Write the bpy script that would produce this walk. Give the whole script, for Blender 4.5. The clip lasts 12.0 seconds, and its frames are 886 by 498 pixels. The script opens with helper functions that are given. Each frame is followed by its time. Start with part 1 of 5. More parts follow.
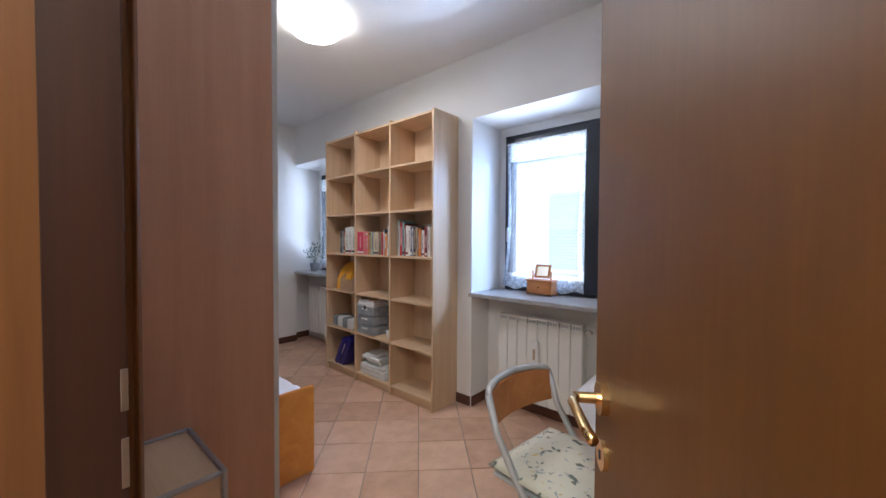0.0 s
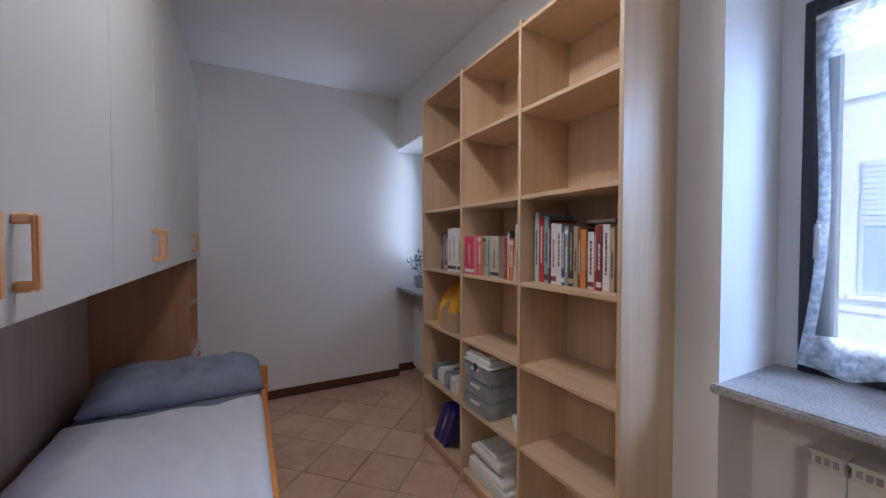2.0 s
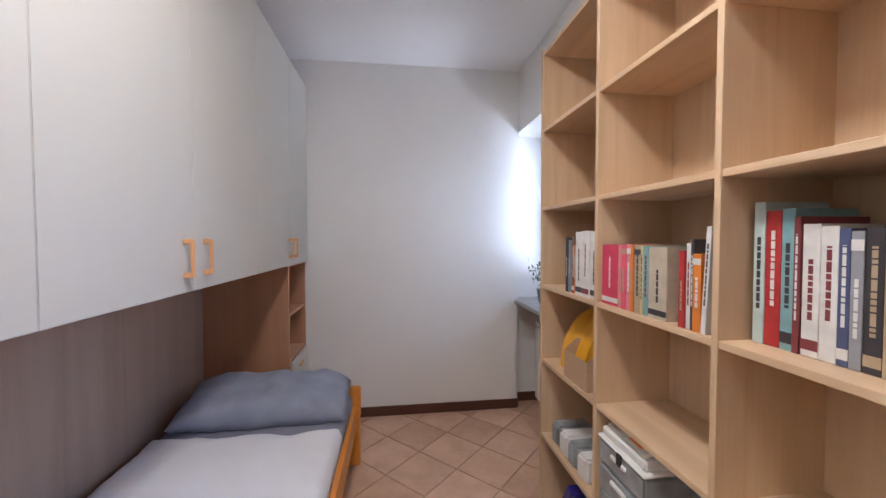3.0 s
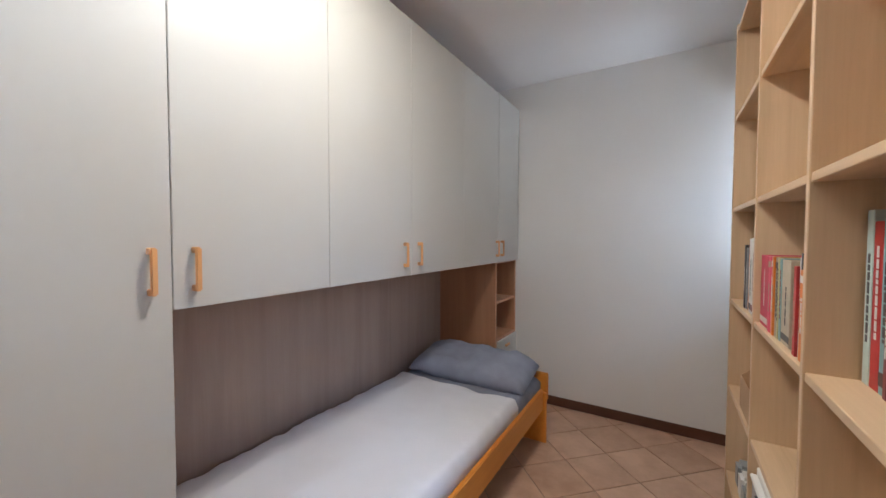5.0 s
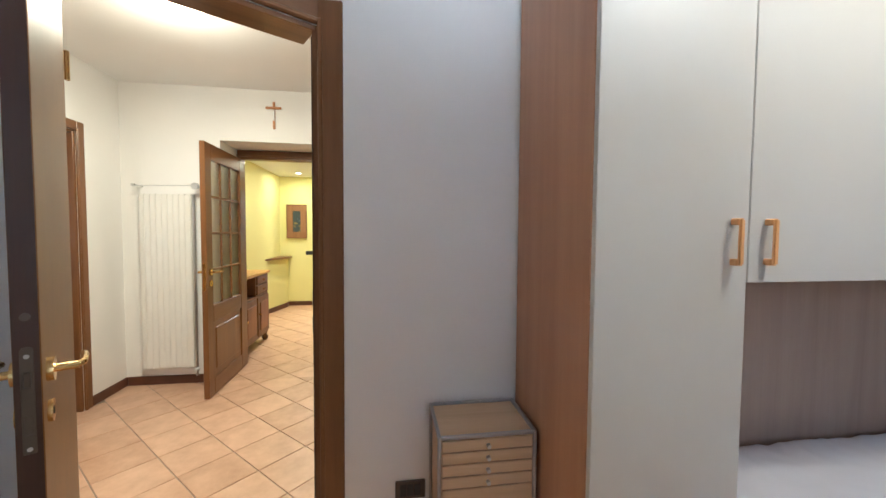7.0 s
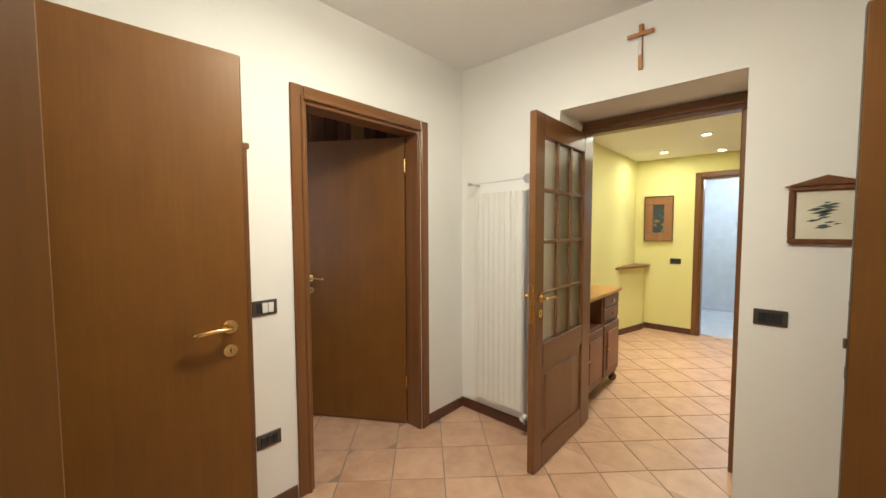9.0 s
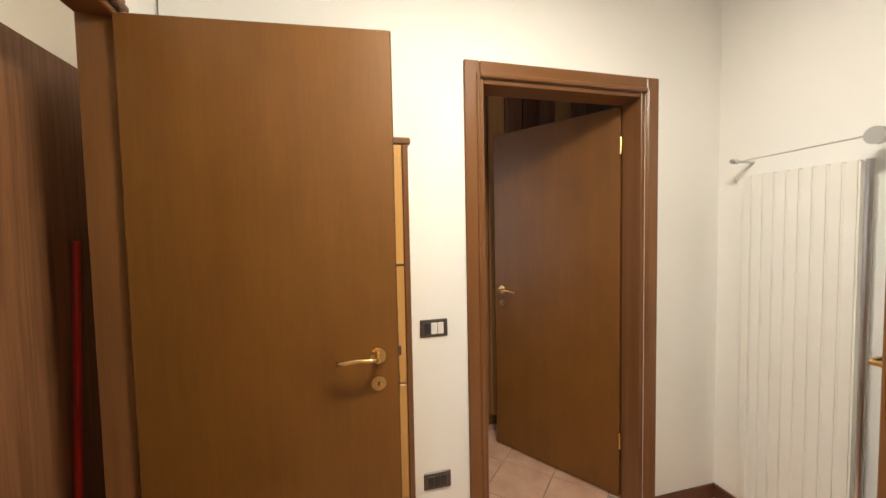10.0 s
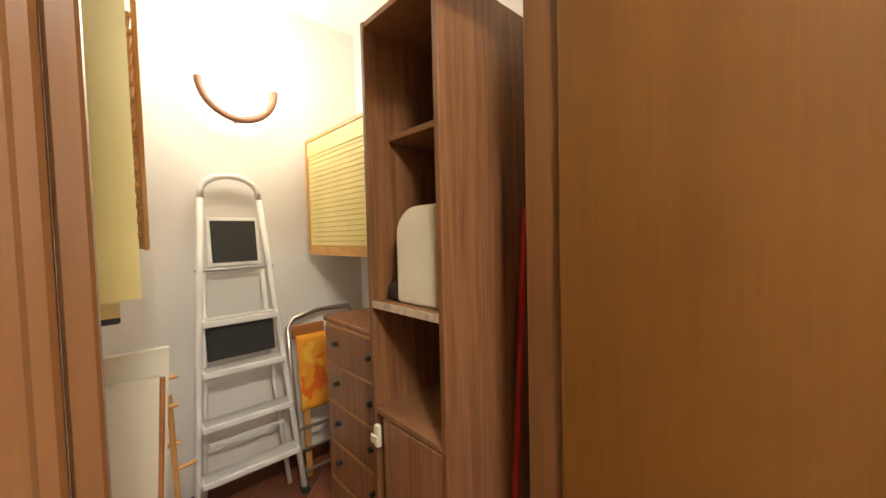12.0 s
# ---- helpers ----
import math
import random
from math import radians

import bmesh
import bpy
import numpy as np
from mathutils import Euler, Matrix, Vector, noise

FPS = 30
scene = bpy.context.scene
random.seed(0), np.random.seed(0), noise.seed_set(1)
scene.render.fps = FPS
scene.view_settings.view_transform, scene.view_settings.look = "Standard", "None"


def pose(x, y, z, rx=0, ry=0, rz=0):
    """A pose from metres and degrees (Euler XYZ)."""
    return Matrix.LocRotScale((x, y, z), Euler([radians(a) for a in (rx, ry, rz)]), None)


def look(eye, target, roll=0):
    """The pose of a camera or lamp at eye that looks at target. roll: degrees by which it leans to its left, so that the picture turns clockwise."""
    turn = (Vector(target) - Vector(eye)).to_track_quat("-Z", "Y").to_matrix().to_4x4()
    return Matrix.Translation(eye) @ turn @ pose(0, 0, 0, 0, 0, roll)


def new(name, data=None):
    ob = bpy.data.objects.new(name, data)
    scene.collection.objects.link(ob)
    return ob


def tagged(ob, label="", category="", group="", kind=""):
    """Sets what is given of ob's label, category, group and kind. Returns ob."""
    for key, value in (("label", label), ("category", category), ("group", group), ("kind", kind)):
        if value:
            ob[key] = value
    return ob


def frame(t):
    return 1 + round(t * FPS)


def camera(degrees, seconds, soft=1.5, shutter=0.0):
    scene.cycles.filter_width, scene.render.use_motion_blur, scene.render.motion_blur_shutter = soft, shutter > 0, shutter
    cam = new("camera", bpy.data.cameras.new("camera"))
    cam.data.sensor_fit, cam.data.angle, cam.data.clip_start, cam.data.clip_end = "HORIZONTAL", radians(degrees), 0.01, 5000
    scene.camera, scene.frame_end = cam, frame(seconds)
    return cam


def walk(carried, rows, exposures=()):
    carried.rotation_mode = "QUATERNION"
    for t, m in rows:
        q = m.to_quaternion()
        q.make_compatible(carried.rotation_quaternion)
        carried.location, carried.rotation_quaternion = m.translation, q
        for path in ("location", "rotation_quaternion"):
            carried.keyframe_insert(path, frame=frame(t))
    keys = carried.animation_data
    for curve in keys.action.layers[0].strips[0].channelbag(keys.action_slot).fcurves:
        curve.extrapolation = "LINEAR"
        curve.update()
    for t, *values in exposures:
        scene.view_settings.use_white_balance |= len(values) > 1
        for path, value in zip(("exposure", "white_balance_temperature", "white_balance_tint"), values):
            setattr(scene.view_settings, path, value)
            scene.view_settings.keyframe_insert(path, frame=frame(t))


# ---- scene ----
cam = camera(100.7, 12.0)
PATH = [
    (0, (0.244, 0.462, 1.332), (1.747, 1.78, 1.282), 0.3),
    (0.5, (0.53, 0.743, 1.312), (2.034, 2.061, 1.265), 0.2),
    (1, (0.803, 0.976, 1.328), (2.240, 2.367, 1.286), -0.1),
    (1.5, (1.040, 1.246, 1.356), (2.281, 2.815, 1.314), -0.1),
    (2, (1.225, 1.588, 1.380), (2.172, 3.350, 1.331), 0),
    (2.5, (1.430, 1.891, 1.390), (2.049, 3.792, 1.341), 0),
    (3, (1.576, 2.120, 1.425), (1.832, 4.103, 1.364), -0.1),
    (3.2, (1.620, 2.212, 1.440), (1.741, 4.208, 1.376), -0.1),
    (5, (2.062, 1.891, 1.453), (1.013, 3.593, 1.386), 0.1),
    (5.5, (2.120, 1.746, 1.400), (0.787, 3.237, 1.340), 0.1),
    (6, (2.102, 1.604, 1.345), (0.472, 2.759, 1.281), 0.1),
    (6.5, (1.967, 1.46, 1.319), (0.109, 2.196, 1.244), 0.5),
    (7, (1.769, 1.384, 1.378), (-0.207, 1.683, 1.292), 0.4),
    (7.2, (1.654, 1.371, 1.407), (-0.339, 1.506, 1.32), 0.3),
    (8.8, (0.543, 1.047, 1.437), (-1.057, -0.148, 1.334), -0.3),
    (9, (0.446, 0.948, 1.443), (-1.032, -0.395, 1.334), -0.2),
    (9.5, (0.235, 0.714, 1.467), (-0.853, -0.961, 1.367), -0.7),
    (10, (0.052, 0.603, 1.47), (-0.443, -1.332, 1.373), -1.1),
    (10.5, (0.014, 0.446, 1.459), (0.23, -1.54, 1.368), -1.5),
    (11, (0.1, 0.21, 1.425), (0.832, -1.65, 1.34), -1.6),
    (11.5, (0.22, 0.105, 1.379), (1.384, -1.518, 1.295), -1.4),
    (12, (0.261, 0.074, 1.377), (1.733, -1.278, 1.296), -1.4),
]
EXPOSURES = [(0, .42, 5650, 11), (.5, .40, 5950, 16), (1, .06, 5850, 15), (1.5, -.32, 5500, 7), (2, -.05, 5650, 14), (2.5, .60, 5850, 14),
             (3.2, .88, 6050, 14), (5.0, .66, 6230, 8), (6, .70, 6200, 5), (7, .66, 6150, 4), (9, .36, 6300, 5), (10, .52, 6380, 9), (11, .74, 6450, 12), (12, .98, 6350, 10)]
walk(cam, [(t, look(eye, target, roll)) for t, eye, target, roll in PATH], EXPOSURES)

WINDOW_W, BEDROOM_W, HALL_W, STORE_W, YELLOW_W = 125, 22, 40, 7.6, 7

# ---- light ----
world = bpy.data.worlds.new("sky_world")
scene.world = world
world.use_nodes = True
wn = world.node_tree.nodes
sky = wn.new("ShaderNodeTexSky")
sky.sky_type, sky.sun_disc = "NISHITA", False
sky.sun_elevation, sky.sun_rotation = radians(38), radians(200)
world.node_tree.links.new(sky.outputs[0], wn["Background"].inputs[0])
wn["Background"].inputs[1].default_value = 0.15


def lamp(name, kind, m, energy, colour, **more):
    data = bpy.data.lights.new(name, kind)
    data.energy, data.color = energy, colour
    if kind == "AREA":
        data.shape = "RECTANGLE"
        data.size, data.size_y = more["size"]
    elif kind == "SPOT":
        data.spot_size, data.spot_blend, data.shadow_soft_size = more["cone"], .9, .03
    elif kind == "SUN":
        data.angle = more["angle"]
    else:
        data.shadow_soft_size = more["radius"]
    ob = new(name, data)
    ob.matrix_basis = m
    return ob


lamp("sun", "SUN", look((0, 0, 5), (6, 3.2, 0)), 2.0, (1, .97, .93), angle=radians(10))
# skylight in the two window openings, set above the line of sight
lamp("window_skylight", "AREA", look((4.0, .60, 2.35), (2.3, 2.15, 1.1)), WINDOW_W * .50, (.42, .62, 1), size=(.9, 1.0))
lamp("window_skylight", "AREA", look((4.8, 3.9, 2.45), (1.4, 4.9, 1.1)), WINDOW_W * .13, (.55, .72, 1), size=(1.0, 1.0))
# added fill hidden below the sills, standing in for daylight off the ground
lamp("below_sill_fill", "AREA", look((5.0, 1.72, .08), (1.0, 1.70, 1.95)), WINDOW_W * 1.25, (.72, .83, 1), size=(1.3, .55))
lamp("below_sill_fill", "AREA", look((5.0, 4.45, .10), (1.0, 4.45, 2.0)), WINDOW_W * .26, (.76, .85, 1), size=(1.3, .55))
# lit lamps: a disc of light below each ceiling shade and a little all round
lamp("bedroom_bulb", "AREA", pose(1.53, 2.72, 2.655), BEDROOM_W * .50, (1, .94, .86), size=(.26, .26))
lamp("bedroom_glow", "POINT", pose(1.53, 2.72, 2.735), BEDROOM_W * .06, (1, .90, .78), radius=.03)
lamp("hall_bulb", "AREA", pose(-.45, .19, 2.55), HALL_W * .55, (1, .93, .75), size=(.32, .32))
lamp("hall_glow", "POINT", pose(-.45, .19, 2.46), HALL_W * .26, (1, .93, .75), radius=.14)
# wall lamp's light, moved out in front of its shade to even the wall
lamp("storage_bulb", "POINT", pose(2.14, -.47, 2.24), STORE_W * 1.08, (1, .875, .66), radius=.12)
# the first spot, at x -3.3, is an added one that isn't seen
for lx, ly in ((-3.3, .3), (-4.15, .39), (-4.90, -.135)):
    lamp("spot_bulb", "AREA", pose(lx, ly, 2.386), YELLOW_W, (1, .94, .74), size=(.07, .07))
    lamp("spot_beam", "SPOT", pose(lx, ly, 2.384), YELLOW_W * 7, (1, .95, .80), cone=radians(70))
# added lamp in an unseen opening, faint cool light behind the ajar door
lamp("far_room_daylight", "AREA", look((.46, -1.8, 1.55), (-1.5, -1.9, 1.2)), 3, (.92, .88, 1), size=(.9, 1.2))
# added light for the bright bathroom, its own source is out of view
lamp("bathroom_light", "POINT", pose(-6.5, .6, 2.2), 26, (.82, .90, 1), radius=.1)

# ---- materials ----


def nodes_of(name):
    m = bpy.data.materials.new(name)
    m.use_nodes = True
    t = m.node_tree
    return m, t, t.nodes["Principled BSDF"]


def put(t, kind, **values):
    n = t.nodes.new(kind)
    for key, v in values.items():
        n.inputs[key.replace("_", " ")].default_value = v
    return n


def ramp(t, fac, stops):
    r = t.nodes.new("ShaderNodeValToRGB")
    el = r.color_ramp.elements
    while len(el) < len(stops):
        el.new(.5)
    for e, (p, c) in zip(el, stops):
        e.position, e.color = p, (*c, 1)
    t.links.new(fac, r.inputs[0])
    return r.outputs[0]


def bump(t, bsdf, fac, strength, distance=.002):
    b = put(t, "ShaderNodeBump", Strength=strength, Distance=distance)
    t.links.new(fac, b.inputs["Height"])
    t.links.new(b.outputs[0], bsdf.inputs["Normal"])


def coords(t, scale=(1, 1, 1), vary=0.0):
    tc = t.nodes.new("ShaderNodeTexCoord")
    mp = put(t, "ShaderNodeMapping", Scale=scale)
    t.links.new(tc.outputs["Object"], mp.inputs[0])
    if vary:
        info = t.nodes.new("ShaderNodeObjectInfo")
        mul = t.nodes.new("ShaderNodeMath")
        mul.operation = "MULTIPLY"
        mul.inputs[1].default_value = vary
        t.links.new(info.outputs["Random"], mul.inputs[0])
        t.links.new(mul.outputs[0], mp.inputs["Location"])
    return mp.outputs[0]


def plain(name, colour, rough=.5, metal=0.0, wear=.06, size=6.0, relief=.05):
    """A painted, moulded or metal surface with faint stains and fine relief."""
    m, t, b = nodes_of(name)
    at = coords(t)
    n = put(t, "ShaderNodeTexNoise", Scale=size, Detail=6.0)
    t.links.new(at, n.inputs["Vector"])
    lo = tuple(max(0, c * (1 - wear)) for c in colour)
    hi = tuple(min(1, c * (1 + wear)) for c in colour)
    t.links.new(ramp(t, n.outputs["Fac"], ((.3, lo), (.7, hi))), b.inputs["Base Color"])
    b.inputs["Roughness"].default_value, b.inputs["Metallic"].default_value = rough, metal
    if relief:
        f = put(t, "ShaderNodeTexNoise", Scale=size * 30, Detail=3.0)
        t.links.new(at, f.inputs["Vector"])
        bump(t, b, f.outputs["Fac"], relief, .001)
    return m


def wood(name, dark, light, axis="z", rough=.42, grain=1.0, vary=3.0, blotch=.08, figured=1.0):
    """Veneer: fine fibres stretched along one axis, broad figure across it, faint blotches."""
    m, t, b = nodes_of(name)
    st = {"x": (.6, 14, 14), "y": (14, .6, 14), "z": (14, 14, .6)}[axis]
    at = coords(t, st, vary)
    fibre = put(t, "ShaderNodeTexNoise", Scale=9.0 * grain, Detail=8.0, Roughness=.65)
    figure = put(t, "ShaderNodeTexNoise", Scale=.9 * grain, Detail=4.0, Distortion=.8)
    t.links.new(at, fibre.inputs["Vector"])
    t.links.new(at, figure.inputs["Vector"])
    mix = t.nodes.new("ShaderNodeMath")
    mix.operation = "ADD"
    half = t.nodes.new("ShaderNodeMath")
    half.operation = "MULTIPLY"
    half.inputs[1].default_value = .45
    t.links.new(fibre.outputs["Fac"], half.inputs[0])
    t.links.new(half.outputs[0], mix.inputs[0])
    broad = t.nodes.new("ShaderNodeMath")
    broad.operation = "MULTIPLY"
    broad.inputs[1].default_value = figured
    t.links.new(figure.outputs["Fac"], broad.inputs[0])
    t.links.new(broad.outputs[0], mix.inputs[1])
    cloud = put(t, "ShaderNodeTexNoise", Scale=6.5, Detail=5.0, Roughness=.6)
    t.links.new(coords(t, (1, 1, .55), vary), cloud.inputs["Vector"])
    mottle = t.nodes.new("ShaderNodeMath")
    mottle.operation = "MULTIPLY_ADD"
    mottle.inputs[1].default_value = blotch
    t.links.new(cloud.outputs["Fac"], mottle.inputs[0])
    t.links.new(mix.outputs[0], mottle.inputs[2])
    middle = .225 + .5 * (figured + blotch)
    t.links.new(ramp(t, mottle.outputs[0], ((middle - .275, dark), (middle + .225, light))), b.inputs["Base Color"])
    b.inputs["Roughness"].default_value = rough
    bump(t, b, fibre.outputs["Fac"], .12, .0006)
    return m


def plaster(name, colour, relief=.25):
    m, t, b = nodes_of(name)
    at = coords(t)
    big = put(t, "ShaderNodeTexNoise", Scale=1.3, Detail=5.0)
    fine = put(t, "ShaderNodeTexNoise", Scale=70.0, Detail=4.0)
    t.links.new(at, big.inputs["Vector"])
    t.links.new(at, fine.inputs["Vector"])
    t.links.new(ramp(t, big.outputs["Fac"], ((.3, tuple(c * .95 for c in colour)), (.7, colour))), b.inputs["Base Color"])
    b.inputs["Roughness"].default_value = .85
    bump(t, b, fine.outputs["Fac"], relief, .002)
    return m


def granite(name):
    """Grey stone with dark and pale speckles under a dull polish."""
    m, t, b = nodes_of(name)
    at = coords(t)
    fine = put(t, "ShaderNodeTexNoise", Scale=150.0, Detail=4.0, Roughness=.7)
    broad = put(t, "ShaderNodeTexNoise", Scale=9.0, Detail=4.0)
    t.links.new(at, fine.inputs["Vector"])
    t.links.new(at, broad.inputs["Vector"])
    add = t.nodes.new("ShaderNodeMath")
    add.operation = "MULTIPLY_ADD"
    add.inputs[1].default_value = .35
    t.links.new(broad.outputs["Fac"], add.inputs[0])
    t.links.new(fine.outputs["Fac"], add.inputs[2])
    t.links.new(ramp(t, add.outputs[0], ((.52, (.17, .16, .16)), (.62, (.34, .33, .33)), (.76, (.44, .42, .41)), (.86, (.60, .58, .56)))), b.inputs["Base Color"])
    b.inputs["Roughness"].default_value = .35
    bump(t, b, fine.outputs["Fac"], .06, .001)
    return m


def tile_clay(name, dark, light, rough=.38):
    m, t, b = nodes_of(name)
    info = t.nodes.new("ShaderNodeObjectInfo")
    at = coords(t, (1, 1, 1), 17.0)
    cloud = put(t, "ShaderNodeTexNoise", Scale=7.0, Detail=7.0, Roughness=.6)
    t.links.new(at, cloud.inputs["Vector"])
    add = t.nodes.new("ShaderNodeMath")
    add.operation = "MULTIPLY_ADD"
    add.inputs[1].default_value, add.inputs[2].default_value = .3, -.15
    t.links.new(info.outputs["Random"], add.inputs[0])
    mix = t.nodes.new("ShaderNodeMath")
    mix.operation = "ADD"
    t.links.new(add.outputs[0], mix.inputs[0])
    t.links.new(cloud.outputs["Fac"], mix.inputs[1])
    t.links.new(ramp(t, mix.outputs[0], ((.25, dark), (.75, light))), b.inputs["Base Color"])
    b.inputs["Roughness"].default_value = rough
    bump(t, b, cloud.outputs["Fac"], .25, .002)
    return m


def glowing(name, colour, strength):
    m, t, b = nodes_of(name)
    b.inputs["Base Color"].default_value = (.9, .9, .88, 1)
    b.inputs["Emission Color"].default_value = (*colour, 1)
    b.inputs["Emission Strength"].default_value = strength
    return m


def clear(name, colour, rough=.02):
    m, t, b = nodes_of(name)
    b.inputs["Base Color"].default_value = (*colour, 1)
    b.inputs["Transmission Weight"].default_value = 1
    b.inputs["Roughness"].default_value, b.inputs["IOR"].default_value = rough, 1.45
    return m


def pattern(name, base, spots, scale, rough=.9):
    """Cloth with coloured blotches."""
    m, t, b = nodes_of(name)
    at = coords(t)
    col = None
    for i, (c, cut) in enumerate(spots):
        n = put(t, "ShaderNodeTexNoise", Scale=scale * (1 + .35 * i), Detail=3.0, Distortion=.6)
        sh = put(t, "ShaderNodeMapping", Location=(7.3 * i, 3.1 * i, 0))
        t.links.new(at, sh.inputs[0])
        t.links.new(sh.outputs[0], n.inputs["Vector"])
        step = ramp(t, n.outputs["Fac"], ((cut, (0, 0, 0)), (cut + .04, (1, 1, 1))))
        mix = t.nodes.new("ShaderNodeMix")
        mix.data_type = "RGBA"
        t.links.new(step, mix.inputs[0])
        if col is None:
            mix.inputs[6].default_value = (*base, 1)
        else:
            t.links.new(col, mix.inputs[6])
        mix.inputs[7].default_value = (*c, 1)
        col = mix.outputs[2]
    t.links.new(col, b.inputs["Base Color"])
    b.inputs["Roughness"].default_value = rough
    weave = put(t, "ShaderNodeTexNoise", Scale=400.0)
    t.links.new(at, weave.inputs["Vector"])
    bump(t, b, weave.outputs["Fac"], .3, .001)
    return m


def lace(name, thin_to, dense_to):
    m, t, b = nodes_of(name)
    at = coords(t)
    net = put(t, "ShaderNodeTexNoise", Scale=55.0, Detail=3.0)
    t.links.new(at, net.inputs["Vector"])
    thin = t.nodes.new("ShaderNodeBsdfTransparent")
    soft = put(t, "ShaderNodeBsdfTranslucent", Color=(.92, .94, .96, 1))
    face = put(t, "ShaderNodeBsdfDiffuse", Color=(.9, .92, .95, 1))
    a = put(t, "ShaderNodeMixShader", Fac=.45)
    t.links.new(soft.outputs[0], a.inputs[1])
    t.links.new(face.outputs[0], a.inputs[2])
    mix = t.nodes.new("ShaderNodeMixShader")
    t.links.new(ramp(t, net.outputs["Fac"], ((.35, (thin_to,) * 3), (.65, (dense_to,) * 3))), mix.inputs[0])
    t.links.new(thin.outputs[0], mix.inputs[1])
    t.links.new(a.outputs[0], mix.inputs[2])
    t.links.new(mix.outputs[0], t.nodes["Material Output"].inputs[0])
    return m


WHITE_WALL = plaster("white_plaster", (.87, .855, .83))
CEILING = plaster("ceiling_plaster", (.89, .88, .87), .12)
YELLOW_WALL = plaster("yellow_plaster", (.82, .77, .36))
GROUT = plain("grout", (.34, .27, .22), .9, wear=.15)
TILE = tile_clay("clay_tile", (.53, .31, .20), (.74, .485, .34))
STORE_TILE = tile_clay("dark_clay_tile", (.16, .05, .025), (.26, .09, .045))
SKIRT = plain("brown_skirting", (.11, .042, .024), .35, wear=.2)
BEECH = wood("pale_maple", (.57, .385, .225), (.71, .51, .325))
BEECH_Y = wood("pale_maple_flat", (.57, .385, .225), (.71, .51, .325), "y")
DOOR_WOOD = wood("tanganyika_veneer", (.134, .050, .0065), (.200, .080, .0115), rough=.45, grain=1.1, blotch=.62, figured=.35)
CASING = wood("walnut_casing", (.145, .058, .019), (.225, .097, .035), rough=.3)
CASING_Y = wood("walnut_casing_across", (.145, .058, .019), (.225, .097, .035), "y", rough=.3)
CASING_X = wood("walnut_casing_along", (.145, .058, .019), (.225, .097, .035), "x", rough=.3)
WARD_SIDE = wood("pear_veneer", (.45, .225, .125), (.55, .295, .17))
NICHE = wood("grey_oak_panel", (.40, .285, .215), (.48, .355, .28))
WHITE_LAM = plain("white_laminate", (.58, .562, .52), .36, wear=.02, size=2)
ORANGE = wood("orange_beech", (.70, .24, .03), (.84, .36, .06), "y", rough=.38)
ORANGE_H = plain("orange_handle_wood", (.72, .37, .15), .4, wear=.12)
ORANGE_LAM = plain("orange_laminate", (.70, .16, .02), .35)
SHEET = plain("white_sheet", (.78, .77, .80), .95, wear=.03, size=3, relief=.3)
GREY_SHEET = plain("grey_blue_sheet", (.27, .285, .35), .95, wear=.15, size=8, relief=.3)
PILLOW = plain("grey_pillowcase", (.29, .315, .40), .95, wear=.12, size=7, relief=.3)
METAL = plain("steel", (.62, .62, .62), .28, 1)
GREY_METAL = plain("grey_painted_steel", (.42, .42, .44), .4, .6)
BRASS = plain("brass", (.80, .55, .24), .22, 1)
DARK = plain("dark_plastic", (.025, .025, .03), .4)
PLATE = plain("bronze_plate", (.10, .085, .07), .35, .5)
WHITE_PL = plain("white_plastic", (.78, .77, .74), .35)
CREAM = plain("cream_enamel", (.74, .70, .58), .3)
RAD = plain("radiator_enamel", (.78, .76, .71), .3, wear=.02)
SLATE = plain("window_frame_black", (.012, .013, .02), .3)
STONE = granite("granite_sill")
GLASS = clear("clear_glass", (1, 1, 1))
SMOKED = clear("obscured_glass", (.62, .56, .47), .28)
LACE = lace("lace", .13, .21)
LACE_BORDER = lace("lace_border", .36, .72)
DESK = plain("desk_laminate", (.64, .56, .50), .35, wear=.04)
STORE_WOOD = wood("dark_walnut", (.150, .063, .028), (.345, .160, .073), rough=.35, grain=3.6)
STORE_DARK = wood("dark_walnut_inside", (.20, .088, .038), (.30, .142, .063), rough=.5)
OAK = wood("honey_oak", (.50, .25, .07), (.66, .37, .12))
WARD_RED = wood("red_walnut_panel", (.20, .07, .03), (.30, .115, .05))
OLDWOOD = wood("sideboard_walnut", (.10, .035, .012), (.2, .08, .03))
SLATS = plain("yellow_slat", (.74, .63, .27), .45)
LADDER = plain("white_ladder_paint", (.86, .86, .85), .4, wear=.08)
RUBBER = plain("black_rubber", (.03, .03, .03), .7)
LAMPGLASS = glowing("lit_lamp_glass", (1, .9, .72), 4.5)
LAMPGLASS_B = glowing("lit_bedroom_glass", (1, .92, .80), 4)
SPOTGLASS = glowing("lit_spot", (1, .92, .75), 8)
MIRROR = plain("mirror", (.9, .9, .9), .03, 1, wear=0, relief=0)
WORN_EDGE = plain("worn_edge", (.52, .40, .31), .5, wear=.3, size=30)
RIM_WOOD = plain("rim_wood", (.24, .12, .075), .5, wear=.15)
SILVER = plain("silver_painted_tube", (.56, .57, .58), .42, .35)
BOX_WOOD = wood("small_chest_wood", (.36, .13, .035), (.50, .21, .07), "y")
FLOWER = pattern("flowered_cushion", (.72, .68, .55), (((.16, .18, .14), .60), ((.62, .42, .10), .66), ((.40, .42, .42), .63)), 22)
AUTUMN = pattern("orange_fabric", (.85, .36, .03), (((.78, .15, .01), .54), ((.90, .50, .06), .56)), 6.5)
CLEARBOX = plain("translucent_grey_plastic", (.30, .32, .33), .28, wear=.3, size=14)
